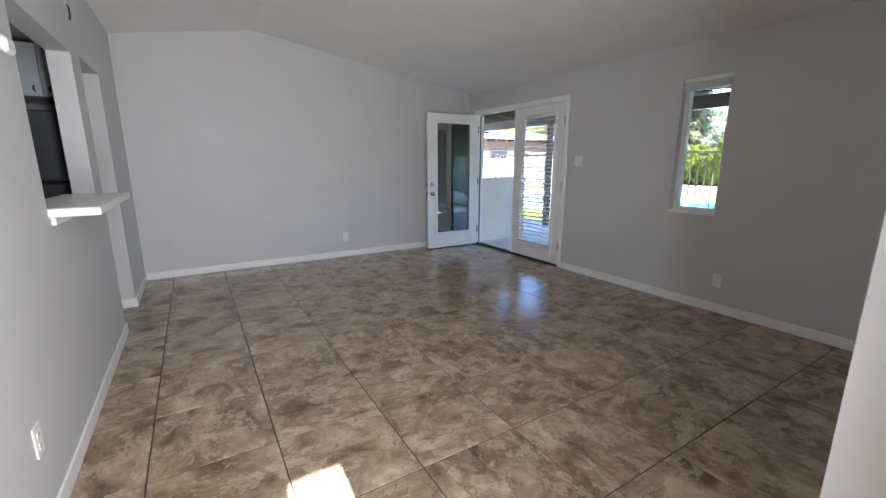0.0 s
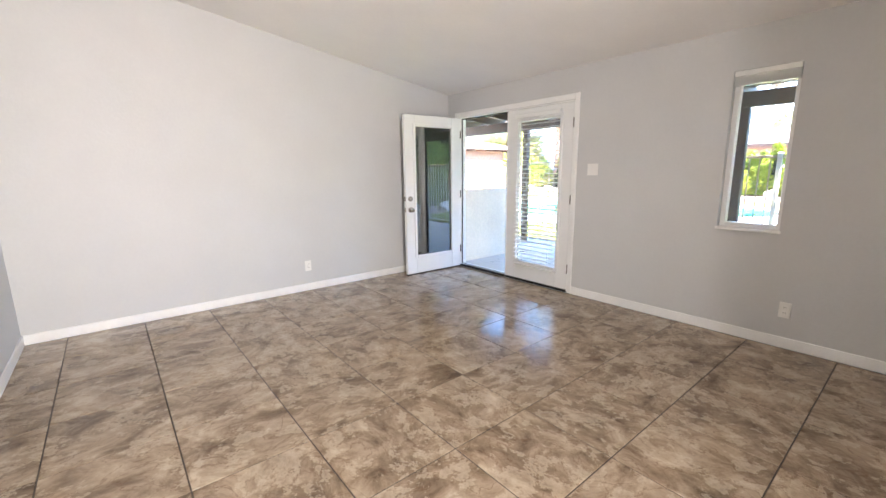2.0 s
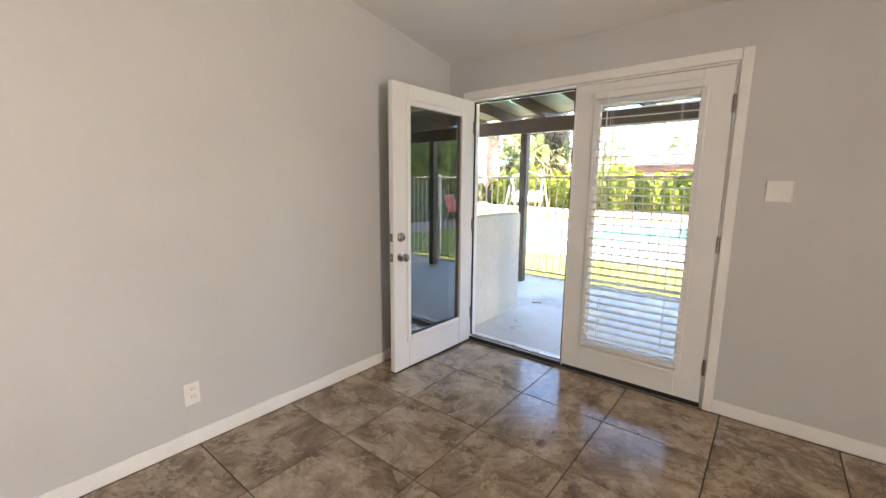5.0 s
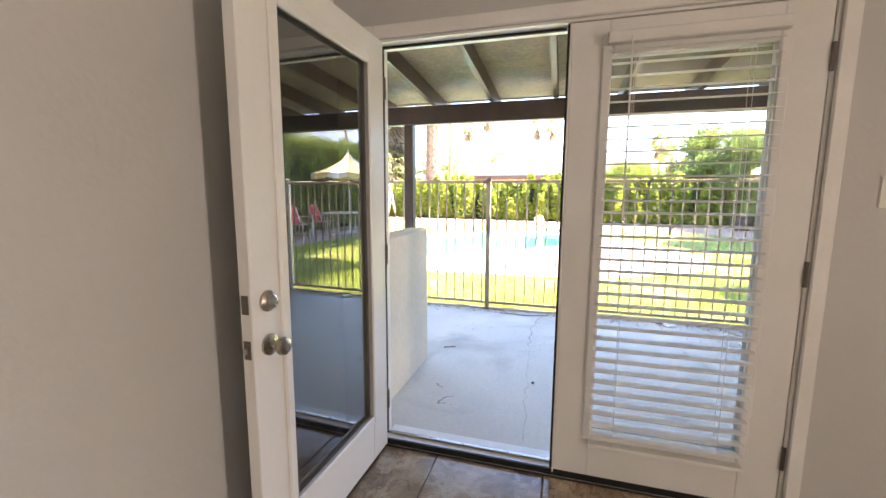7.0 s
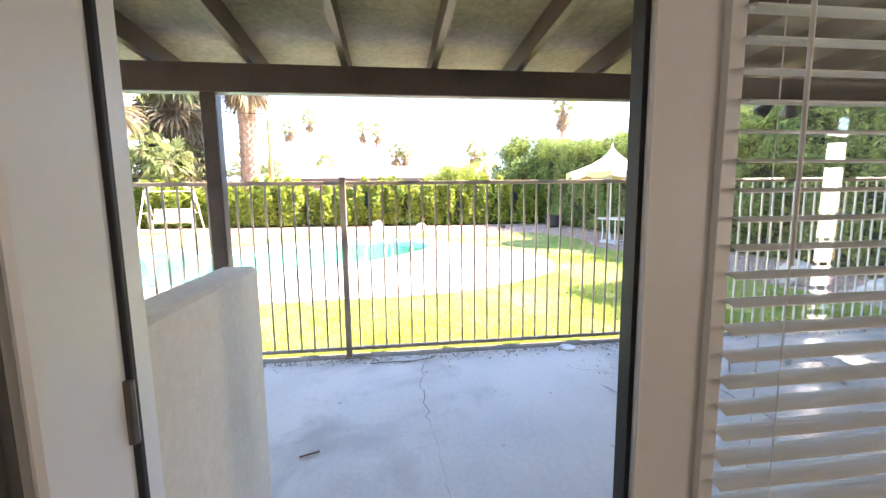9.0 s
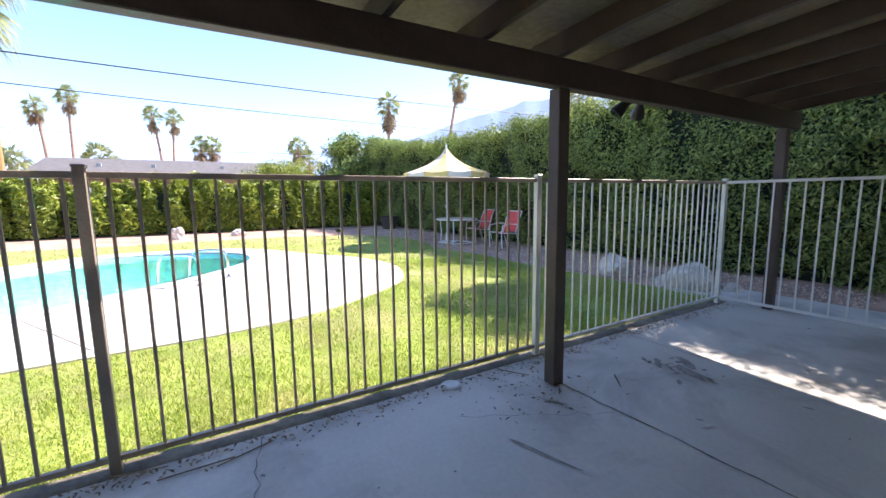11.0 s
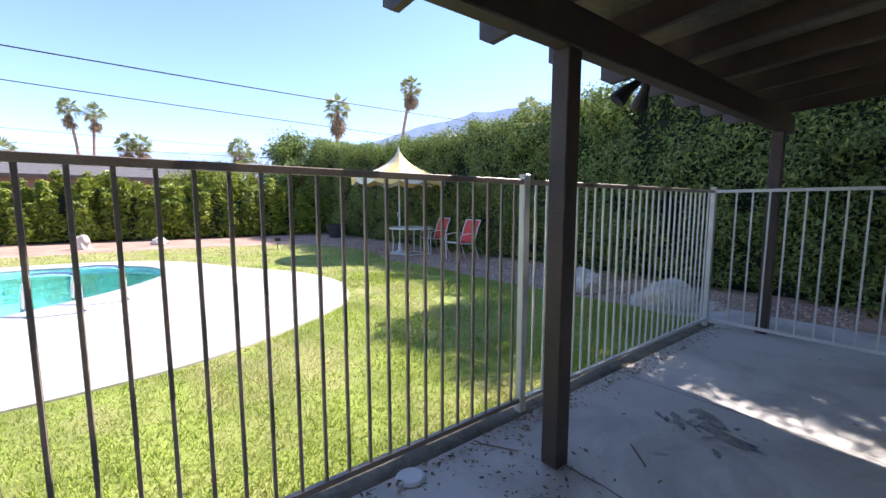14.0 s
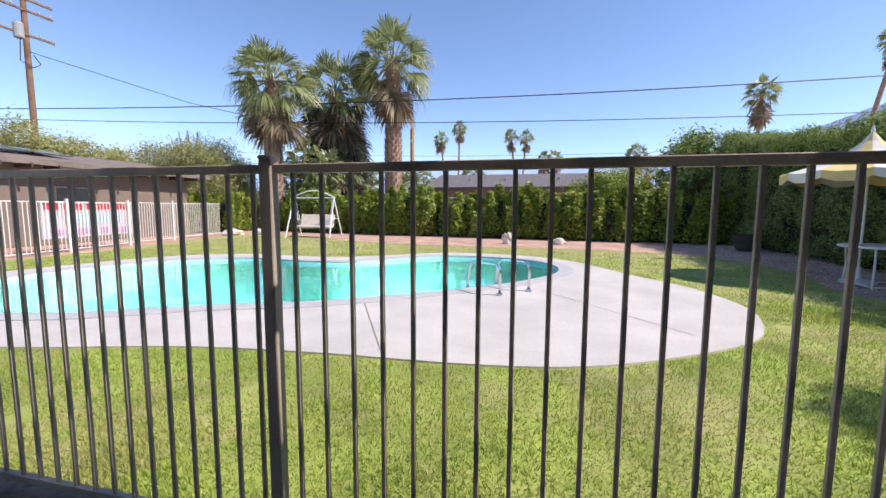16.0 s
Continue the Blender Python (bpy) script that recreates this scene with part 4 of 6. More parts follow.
for x, y, a, l in ((7.5, 4.95, 1.9, 0.3), (7.45, 5.15, 1.6, 0.34), (7.35, 3.15, 0.6, 0.22), (7.0, 2.6, 2.4, 0.2), (7.55, 5.45, 1.4, 0.25)):
    litter.tube([(x, y, PZ + 0.006), (x + l * math.cos(a), y + l * math.sin(a), PZ + 0.01)], 0.004, 5)
solid("leaf_litter", litter, DEBRIS, "dry leaves and twigs scattered on the patio", "leaf litter", kind="stuff")
disc = thing("drain_cap", "round white plastic drain cap on the patio", "drain cap", (7.53, 3.735, PZ))
part("cap", Geo().lathe([(0.07, 0), (0.075, 0.008), (0.06, 0.018), (0.02, 0.021)], 24), PLATE, disc, smooth=False)


def low_wall(name, y0, y1, label):
    return solid(name, Geo().box(OUT, 6.02, y0, y1, PZ - 0.02, 1.075, c=0.015), WORN_STUCCO, label, "half wall", kind="structure")


low_wall("half_wall_south", -0.385, -0.225, "low beige stucco half wall ending the patio")
low_wall("half_wall_north", 5.87, 6.02, "low beige stucco half wall beside the door")

# patio roof
roof = thing("patio_roof", "dark brown timber patio cover on square posts", "patio cover", kind="structure")
for y in (-0.46, 3.07, 6.46, 9.2):
    part("post", Geo().box(7.12, 7.22, y - 0.05, y + 0.05, PZ, 2.07, c=0.006), PATIO_WOOD, roof)
part("beam", Geo().box(7.11, 7.2, -0.74, 9.4, 2.07, 2.255, c=0.006), PATIO_WOOD, roof)
part("ledger", Geo().box(OUT, OUT + 0.04, -0.3, 9.4, 2.375, 2.535, c=0.004), PATIO_WOOD, roof)
raft = Geo()
raft.v += [(x, y, z) for x, z in ((OUT + 0.04, 2.396), (7.63, 2.225), (7.7, 2.265), (7.7, 2.36), (OUT + 0.04, 2.536)) for y in (-0.022, 0.022)]
raft.f += [(0, 1, 3, 2), (2, 3, 5, 4), (4, 5, 7, 6), (6, 7, 9, 8), (8, 9, 1, 0), (0, 2, 4, 6, 8), (9, 7, 5, 3, 1)]
raft_mesh = raft.mesh("rafter", PATIO_WOOD)
for k in range(17):
    part("rafter", raft_mesh, PATIO_WOOD, roof, at=(0, -0.545 + 0.611 * k, 0))
bd = Geo()
n_b = 3
for i in range(n_b):
    xa, xb = OUT + 0.01 + i * 0.853, OUT + 0.01 + i * 0.853 + 0.849
    za, zb = 2.541 - 0.065 * (xa - OUT), 2.541 - 0.065 * (xb - OUT)
    part("roof_board", Geo().prism([(xa, -0.55 - 0.1 * (xa - OUT)), (xb, -0.55 - 0.1 * (xb - OUT)), (xb, 9.45), (xa, 9.45)], lambda x, y: 2.541 - 0.065 * (x - OUT), lambda x, y: 2.561 - 0.065 * (x - OUT)), ROOF_BOARD, roof)
part("drip_edge", Geo().box(7.581, 7.592, -0.85, 9.47, 2.37, 2.43), GREY_BOX, roof)
part("roofing", Geo().prism([(OUT + 0.01, -0.58), (7.58, -0.85), (7.58, 9.47), (OUT + 0.01, 9.47)], lambda x, y: 2.564 - 0.065 * (x - OUT), lambda x, y: 2.588 - 0.065 * (x - OUT)), SHINGLE_B, roof)

fl = thing("flood_light", "twin bronze flood lamps under the roof edge", "flood light", (7.4, 1.87, 2.245), 0)
part("mount", Geo().lathe([(0.055, 0), (0.055, -0.03), (0.03, -0.045)][::-1], 16), FIXTURE, fl)
for s in (-1, 1):
    lamp = part("lamp_head", Geo().tube([(0, s * 0.02, -0.04), (0.02, s * 0.07, -0.07), (0.05, s * 0.1, -0.1), (0.09, s * 0.14, -0.16), (0.105, s * 0.155, -0.18)], [0.015, 0.03, 0.036, 0.058, 0.06], 14), FIXTURE, fl)
    part("lens", Geo().tube([(0.106, s * 0.156, -0.182), (0.107, s * 0.157, -0.184)], 0.05, 14), DARK_GLASS, lamp)

cab = thing("wall_cable", "thin black cable stapled down the stucco wall", "cable")
part("cord", Geo().tube([(4.955, 2.1, 2.33), (4.955, 1.5, 2.27), (4.955, 0.98, 2.34), (4.955, 0.85, 2.25), (4.955, 0.86, 1.9), (4.955, 0.84, 1.2), (4.955, 0.8, 0.5), (4.955, 0.78, 0.22), (4.955, 0.55, 0.1), (4.955, 0.2, 0.14), (4.955, -0.1, 0.09)], 0.0028, 6), WIRE, cab)
bx = thing("outdoor_outlet_box", "grey weatherproof outlet box on the stucco wall", "outlet box", (OUT, 2.05, 0.315), 90)
part("box", Geo().box(-0.06, 0.06, -0.05, 0.0, -0.075, 0.075, c=0.008), GREY_BOX, bx)
part("lid", Geo().box(-0.055, 0.055, -0.068, -0.052, -0.07, 0.07, c=0.006), GREY_BOX, bx)

# ---- pool fence ----
def painted(geo, name):
    return {m: geo.mesh(name, m) for m in (FENCE, FENCE_TAUPE)}


post_mesh = painted(Geo().box(-0.025, 0.025, -0.025, 0.025, -0.02, 1.525, c=0.004), "fence_post")
cap_mesh = painted(Geo().box(-0.029, 0.029, -0.029, 0.029, 1.525, 1.54, c=0.006), "post_cap")
pick_mesh = painted(Geo().box(-0.0078, 0.0078, -0.0078, 0.0078, 0.065, 1.485, c=0.002), "picket")


def fence_post(f, x, y, m):
    p = part("fence_post", post_mesh[m], m, f, at=(x, y, PZ))
    part("post_cap", cap_mesh[m], m, p)


fe = thing("pool_fence", "taupe and cream steel picket fence along the patio", "fence", kind="structure")
FX = 7.665
POSTS = (-0.335, 2.775, 5.675, 8.8)
for y in POSTS:
    fence_post(fe, FX, y, FENCE if y < 3 else FENCE_TAUPE)
for ya, yb in zip(POSTS, POSTS[1:]):
    m = FENCE if yb < 3 else FENCE_TAUPE
    part("top_rail", Geo().box(FX - 0.016, FX + 0.016, ya + 0.024, yb - 0.024, 1.475, 1.507, c=0.003), FENCE_TAUPE, fe)
    part("bottom_rail", Geo().box(FX - 0.016, FX + 0.016, ya + 0.024, yb - 0.024, 0.05, 0.08, c=0.003), m, fe)
    first, step = (5.742, 0.1105) if ya > 5 else (5.575, 0.1128) if ya > 2 else (2.666, 0.1145)
    y = first + step * math.ceil((ya + 0.06 - first) / step)
    while y < yb - 0.06:
        part("picket", pick_mesh[m], m, fe, at=(FX, y, 0))
        y += step
fs = thing("end_fence", "cream steel picket fence closing the patio end", "fence", kind="structure")
FY = -0.335
fence_post(fs, 5.06, FY, FENCE)
part("top_rail", Geo().box(5.084, FX - 0.024, FY - 0.016, FY + 0.016, 1.475, 1.507, c=0.003), FENCE, fs)
part("bottom_rail", Geo().box(5.084, FX - 0.024, FY - 0.016, FY + 0.016, 0.05, 0.08, c=0.003), FENCE, fs)
for k in range(17):
    x = 7.45 - 0.1408 * k
    if x > 5.12:
        part("picket", pick_mesh[FENCE], FENCE, fs, at=(x, FY, 0))
part("gate_panel", Geo().box(5.1, 5.24, FY - 0.012, FY + 0.012, 0.1, 1.47, c=0.004), FENCE, fs)

# ---- hedges and shrubs ----


def hedge_top(x):
    # rise at x 8 to 10 is added out of view to cast lawn shade
    return float(np.interp(x, (-4, 7.4, 7.75, 8.0, 9.75, 10.1, 15.7, 18.6, 21.5, 24.5, 27), (4.25, 4.25, 4.7, 5.48, 5.47, 3.48, 3.4, 3.43, 3.62, 4.18, 4.7)))


def hedge_along(name, label, x0, x1, y_front, depth, count, size):
    ob = thing(name, label, "hedge")
    # solid dark boxes stand for the shade behind the leaves
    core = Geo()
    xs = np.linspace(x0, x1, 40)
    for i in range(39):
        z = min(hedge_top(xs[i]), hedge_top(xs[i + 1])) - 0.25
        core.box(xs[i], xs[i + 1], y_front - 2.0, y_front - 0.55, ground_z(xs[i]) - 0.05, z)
    part("core", core, HEDGE_CORE, ob, "plain dark core for the shade inside")
    # leafy shoots: a lumpy front and top of many small tufts
    tufts = count // 9
    cx = (rng.uniform(0, 1, tufts) ** 1.5) * (x1 - x0) + x0
    tops = np.array([hedge_top(x) for x in cx])
    g0 = np.array([ground_z(x) for x in cx])
    wave = np.array([0.22 * noise.noise(Vector((x * 0.8, 0, 0))) + 0.16 * noise.noise(Vector((x * 2.6, 5, 0))) for x in cx])
    cz_ = g0 + 0.05 + rng.uniform(0, 1, tufts) * (tops + wave - g0)
    bulge = np.array([0.55 * noise.noise(Vector((x * 0.85, z * 0.95, 1.0))) + 0.34 * noise.noise(Vector((x * 2.6, z * 2.6, 4.0))) for x, z in zip(cx, cz_)])
    cy = y_front - 0.22 + bulge - np.abs(rng.normal(0, 0.1, tufts))
    on_top = rng.uniform(0, 1, tufts) < 0.27
    cz_ = np.where(on_top, tops + wave - np.abs(rng.normal(-0.03, 0.17, tufts)), cz_)
    cy = np.where(on_top, y_front - 0.15 - rng.uniform(0, depth * 0.9, tufts), cy)
    # thin spots where the dark core shows
    full = np.array([noise.noise(Vector((x * 1.7, z * 1.9, 12.0))) for x, z in zip(cx, cz_)]) > -0.34
    full |= on_top
    cx, cy, cz_, on_top = cx[full], cy[full], cz_[full], on_top[full]
    c = np.repeat(np.stack([cx, cy, cz_], 1), 9, 0)
    up = np.repeat(on_top, 9)
    off = rng.normal(0, 1, (len(c), 3)) * np.array([0.085, 0.06, 0.085])
    nrm = np.where(up[:, None], np.array([0, 0.2, 1.0]), np.array([0, 1.0, 0.45])) + off * 7.0
    g = leaves(Geo(), c + off, nrm, size, 0.35, 0.4)
    part("foliage", g, HEDGE_DARK, ob, "dense glossy green leaves")
    return ob


hedge_along("tall_hedge", "tall dense dark green clipped hedge along the yard", 1.5, 26.4, -2.42, 2.2, 300000, 0.038)


def shrub_mesh(seed, r, h, count, size):
    """A bushy upright shrub: leafy shoots of uneven height round a dark core."""
    rs = np.random.default_rng(seed)
    shoots = 13
    c = []
    ang = rs.uniform(0, 6.28, shoots)
    rad = r * np.sqrt(rs.uniform(0, 1, shoots)) * 0.95
    top = h * rs.uniform(0.62, 1.12, shoots) * (1.05 - 0.28 * rad / r)
    for k in range(shoots):
        m = count // shoots
        t = rs.uniform(0, 1, m) ** 0.8
        w = 0.42 * r * (1.05 - t * 0.72) * np.sqrt(rs.uniform(0, 1, m))
        a = rs.uniform(0, 6.28, m)
        c.append(np.stack([rad[k] * math.cos(ang[k]) * (0.65 + 0.5 * t) + w * np.cos(a), rad[k] * math.sin(ang[k]) * (0.65 + 0.5 * t) + w * np.sin(a), 0.05 + t * top[k]], 1))
    c = np.concatenate(c)
    n = c * np.array([1.0, 1.0, 0.2])
    n /= np.linalg.norm(n, axis=1)[:, None] + 1e-6
    return leaves(Geo(), c, n + np.array([0, 0, 0.5]), size, 0.6, 0.38).mesh("foliage", HEDGE_LIGHT)


shrub_meshes = [shrub_mesh(20 + i, 0.85, 2.25, 6500, 0.08) for i in range(6)]
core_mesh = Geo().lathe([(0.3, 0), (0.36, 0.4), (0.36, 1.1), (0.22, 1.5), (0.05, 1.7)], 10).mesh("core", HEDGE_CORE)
for i in range(24):
    y = -1.9 + i * 0.93
    x = 24.55 + 0.138 * max(0, y) + rng.uniform(-0.12, 0.12)
    s = thing("hedge_shrub", "bright yellow-green leafy shrub in the boundary hedge", "shrub", (x, y, ground_z(x)), float(rng.uniform(0, 360)), "boundary hedge shrubs")
    k = rng.uniform(0.92, 1.1)
    s.scale = (1.2, 1.2, float(0.97 * k * (1.06 if i % 3 else 1.0)))
    part("foliage", shrub_meshes[i % 6], HEDGE_LIGHT, s)
    part("core", core_mesh, HEDGE_CORE, s, "plain dark core for the shade inside")
for i, (x, y) in enumerate(((25.0, 21.2), (26.0, 21.5), (26.9, 21.2), (24.2, 21.8), (23.3, 22.2), (22.6, 22.6))):
    s = thing("hedge_shrub", "leafy shrub growing behind the north fence", "shrub", (x, y, ground_z(x)), float(rng.uniform(0, 360)), "boundary hedge shrubs")
    part("foliage", shrub_meshes[i % 6], HEDGE_LIGHT, s)
    part("core", core_mesh, HEDGE_CORE, s, "plain dark core for the shade inside")
# added dark backing: fills the gaps between shrubs with shade colour
bw = thing("boundary_wall", "added dark backing for the shade between the hedge shrubs", "wall", kind="structure")
part("shade_backing", Geo().prism([(25.7, -3), (25.9, -3), (29.0, 20), (28.8, 20)], 0.0, 1.7), HEDGE_CORE, bw)


def crown_tree(name, label, at, trunk_h, radius, height, count, size, material, seed, bare=0):
    """A tree with a lumpy rounded crown: many leafy clumps over a few dozen limbs."""
    rs = np.random.default_rng(seed)
    ob = thing(name, label, "tree", at)
    g = Geo().tube([(0, 0, -0.1), (0.05, 0.03, trunk_h * 0.5), (0, 0, trunk_h)], [0.17, 0.13, 0.1], 9)
    tips = []
    for k in range(70):
        a, e = rs.uniform(0, 6.28), math.asin(rs.uniform(-0.15, 0.97))
        f = rs.uniform(0.35, 1.0) ** 0.5 * (1 + 0.22 * noise.noise(Vector((a * 1.2, e * 2.0, seed))))
        tip = (f * radius * math.cos(a) * math.cos(e), f * radius * math.sin(a) * math.cos(e), trunk_h + f * height * 0.9 * math.sin(e))
        if k < 26:
            mid = (tip[0] * 0.45, tip[1] * 0.45, trunk_h + (tip[2] - trunk_h) * 0.6)
            g.tube([(0, 0, trunk_h * 0.85), mid, tip], [0.07, 0.045, 0.014], 5)
        tips.append(tip)
    for k in range(bare):
        a, e = rs.uniform(0, 6.28), rs.uniform(0.8, 1.5)
        tip = Vector((math.cos(a) * math.cos(e) * radius, math.sin(a) * math.cos(e) * radius, trunk_h + height * math.sin(e) * 0.86))
        g.tube([(0, 0, trunk_h * 0.85), tuple(tip * 0.5 + Vector((rs.normal(0, 0.2), rs.normal(0, 0.2), trunk_h * 0.5))), tuple(tip)], [0.05, 0.03, 0.01], 4)
    part("trunk", g, TRUNK, ob)
    tips = np.array(tips)
    which = rs.integers(0, len(tips), count)
    c = tips[which] + rs.normal(0, 0.13, (count, 3)) * np.array([radius, radius, height * 0.62])
    out = c - np.array([0, 0, trunk_h])
    out /= np.linalg.norm(out, axis=1)[:, None] + 1e-6
    part("crown", leaves(Geo(), c, out + np.array([0, 0, 0.4]), size, 0.6, 0.35), material, ob)
    return ob


crown_tree("desert_tree", "airy olive-green desert tree behind the fence", (26.9, 24.7, 0.03), 1.8, 3.2, 4.7, 60000, 0.07, OLIVE_LEAF, 3, 30)
for x, y, r, h, sd in ((28.0, 33.3, 3.6, 3.9, 4), (24.4, 33.9, 3.8, 4.5, 5), (20.0, 34.2, 3.8, 4.3, 9), (15.5, 33.5, 3.6, 4.2, 10)):
    crown_tree("far_tree", "distant green tree behind the neighbouring roof", (x, y, 0.05), 1.9, r, h, 26000, 0.105, OLIVE_LEAF, sd)
crown_tree("corner_tree", "bushy dark green tree rising over the hedge corner", (27.0, -2.6, 0.0), 1.9, 2.0, 3.0, 30000, 0.1, HEDGE_DARK, 6)
crown_tree("yellow_bush_tree", "yellow-green bushy tree behind the boundary hedge", (30.0, 1.15, -0.05), 1.4, 2.3, 2.5, 20000, 0.07, HEDGE_LIGHT, 8)

# ---- palms ----


def frond_points(a, e, length, droop, segs, rs, geo, width=1.0):
    """One fan leaf: a bare stalk and a folded spread of narrow blades that hang at the tips."""
    d = Vector((math.cos(a) * math.cos(e), math.sin(a) * math.cos(e), math.sin(e)))
    side = Vector((-math.sin(a), math.cos(a), 0))
    up = d.cross(side)
    stalk = length * 0.46
    hub = d * stalk + Vector((0, 0, -droop * 0.15 * stalk))
    geo.tube([(0, 0, 0), tuple(hub * 0.55 + Vector((0, 0, 0.05))), tuple(hub)], [0.04, 0.028, 0.018], 4, cap=False)
    twist = rs.uniform(-0.9, 0.9)
    across = side * math.cos(twist) + up * math.sin(twist)
    flat = up * math.cos(twist) - side * math.sin(twist)
    for k in range(segs):
        f = (k / (segs - 1) - 0.5) * 2
        ang = f * 1.25 + rs.uniform(-0.05, 0.05)
        bl = length * 0.54 * (1 - 0.22 * abs(f)) * rs.uniform(0.85, 1.12)
        dirn = (d * math.cos(ang) + across * math.sin(ang) + flat * 0.2 * abs(f)).normalized()
        fall = Vector((0, 0, -droop * bl))
        w = (across * math.cos(ang) - d * math.sin(ang)) * bl * width * 0.75 / segs + flat * 0.02
        mid = hub + dirn * bl * 0.55 + fall * 0.1
        late = hub + dirn * bl * 0.82 + fall * 0.32
        tip = hub + dirn * bl * 0.93 + fall * (0.5 + 0.35 * rs.uniform())
        b = len(geo.v)
        geo.v += [tuple(hub), tuple(mid - w), tuple(mid + w), tuple(late - w * 0.45), tuple(late + w * 0.45), tuple(tip)]
        geo.f += [(b, b + 1, b + 2), (b + 1, b + 3, b + 4, b + 2), (b + 3, b + 5, b + 4)]


def fan_palm(name, label, at, height, crown_r, green, dry, seed, trunk_r=0.36, segs=13, lean=(0, 0), dark=False, category="palm tree", boots=True, group=""):
    rs = np.random.default_rng(seed)
    ob = thing(name, label, category, at, 0, group)
    n = 14
    pts = [(lean[0] * (i / n) ** 1.6, lean[1] * (i / n) ** 1.6, -0.1 + (height + 0.1) * i / n) for i in range(n + 1)]
    tr = Geo().tube(pts, [trunk_r * (1.2 - 0.35 * i / n) for i in range(n + 1)], 12)
    if boots:
        rows = int(height / 0.2)
        for i in range(rows):
            z = height * i / rows
            for k in range(9):
                a = 2 * math.pi * (k + 0.5 * (i % 2)) / 9 + rs.uniform(-0.1, 0.1)
                f = z / height
                r = trunk_r * (1.18 - 0.35 * f)
                cx, cy = lean[0] * f ** 1.6, lean[1] * f ** 1.6
                p = Vector((cx + r * math.cos(a), cy + r * math.sin(a), z))
                o = Vector((math.cos(a), math.sin(a), 0))
                s = Vector((-math.sin(a), math.cos(a), 0)) * 0.09
                tr.quad(p - s, p + s, p + o * 0.13 + s * 0.45 + Vector((0, 0, 0.24)), p + o * 0.13 - s * 0.45 + Vector((0, 0, 0.24)))
    part("trunk", tr, TRUNK, ob)
    top = Vector(pts[-1])
    gc = Geo()
    for k in range(green):
        u = (k + 0.5) / green
        e = math.asin(max(-0.99, min(0.99, 0.99 - 1.72 * u + rs.uniform(-0.07, 0.07))))
        reach = 1.0 if e > 0.9 else (0.96 if e > -0.2 else 0.9)
        bend = rs.uniform(0.05, 0.3) if e > 0.9 else rs.uniform(0.5, 1.1)
        frond_points(k * 2.39996 + rs.uniform(-0.3, 0.3), e, crown_r * reach * rs.uniform(0.88, 1.08), bend, segs, rs, gc)
    c = part("crown", gc, FROND, ob, at=tuple(top))
    if dry:
        gd = Geo()
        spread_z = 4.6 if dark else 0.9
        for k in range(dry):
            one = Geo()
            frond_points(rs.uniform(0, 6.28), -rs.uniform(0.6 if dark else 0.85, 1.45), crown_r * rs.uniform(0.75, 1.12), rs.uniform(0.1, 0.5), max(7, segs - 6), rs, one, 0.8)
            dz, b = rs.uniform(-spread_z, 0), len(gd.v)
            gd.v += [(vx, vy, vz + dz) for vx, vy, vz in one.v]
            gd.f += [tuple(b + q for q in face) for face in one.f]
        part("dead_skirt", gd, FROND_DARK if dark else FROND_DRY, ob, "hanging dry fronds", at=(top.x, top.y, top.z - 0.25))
    return ob


def seen_from(az, dist):
    az += 0.25
    return 6.34 + dist * math.cos(radians(az)), 4.61 + dist * math.sin(radians(az))


x, y = seen_from(20.1, 27)
fan_palm("fan_palm", "tall fan palm with a thick rough brown trunk", (x, y, 0.0), 10.5, 3.3, 46, 30, 1, 0.5, 23, group="yard fan palms")
x, y = seen_from(35.4, 26)
fan_palm("fan_palm", "fan palm with a full green crown and dry skirt", (x, y, 0.0), 8.55, 2.95, 44, 44, 2, 0.42, 23, group="yard fan palms")
x, y = seen_from(27.6, 29)
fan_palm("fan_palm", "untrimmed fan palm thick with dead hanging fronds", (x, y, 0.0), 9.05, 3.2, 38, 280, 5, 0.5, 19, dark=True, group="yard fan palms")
FAR_PALMS = ((12.75, 70, 13.5, 1.55, -0.8), (11.0, 72, 15.5, 1.6, 0.2), (3.0, 70, 13.6, 1.55, -1.0), (2.3, 70, 13.4, 1.55, 0.6), (-0.6, 75, 10.4, 1.9, 0.2),
             (-1.8, 75, 10.4, 1.9, 0.2), (-11.7, 66, 9.6, 2.0, 0.3), (-23.8, 42, 10.8, 1.6, 0.2), (-31.6, 46, 14.3, 1.55, 1.9), (-49.6, 60, 14.8, 2.4, 0.4),
             (-24.6, 50, 7.2, 1.6, 0.1), (9.0, 60, 6.5, 2.2, 0.1), (19.3, 48, 5.2, 2.2, 0.0), (16.0, 58, 5.6, 2.2, 0.2), (-13.0, 60, 6.6, 2.2, 0.3), (24.0, 55, 5.8, 2.4, 0.1), (58.5, 60, 8.5, 2.0, 0.1))
for i, (az, d, h, r, ln) in enumerate(FAR_PALMS):
    x, y = seen_from(az, d)
    a = radians(az)
    fan_palm("distant_palm", "slender palm far beyond the boundary hedge", (x, y, 0.0), h + 0.16 - 0.0079 * d, r * 1.08, 30, 40 if az < -20 else 22, 40 + i, 0.17, 11, (-ln * math.sin(a) * -1, ln * math.cos(a) * -1), boots=False, group="distant palms")
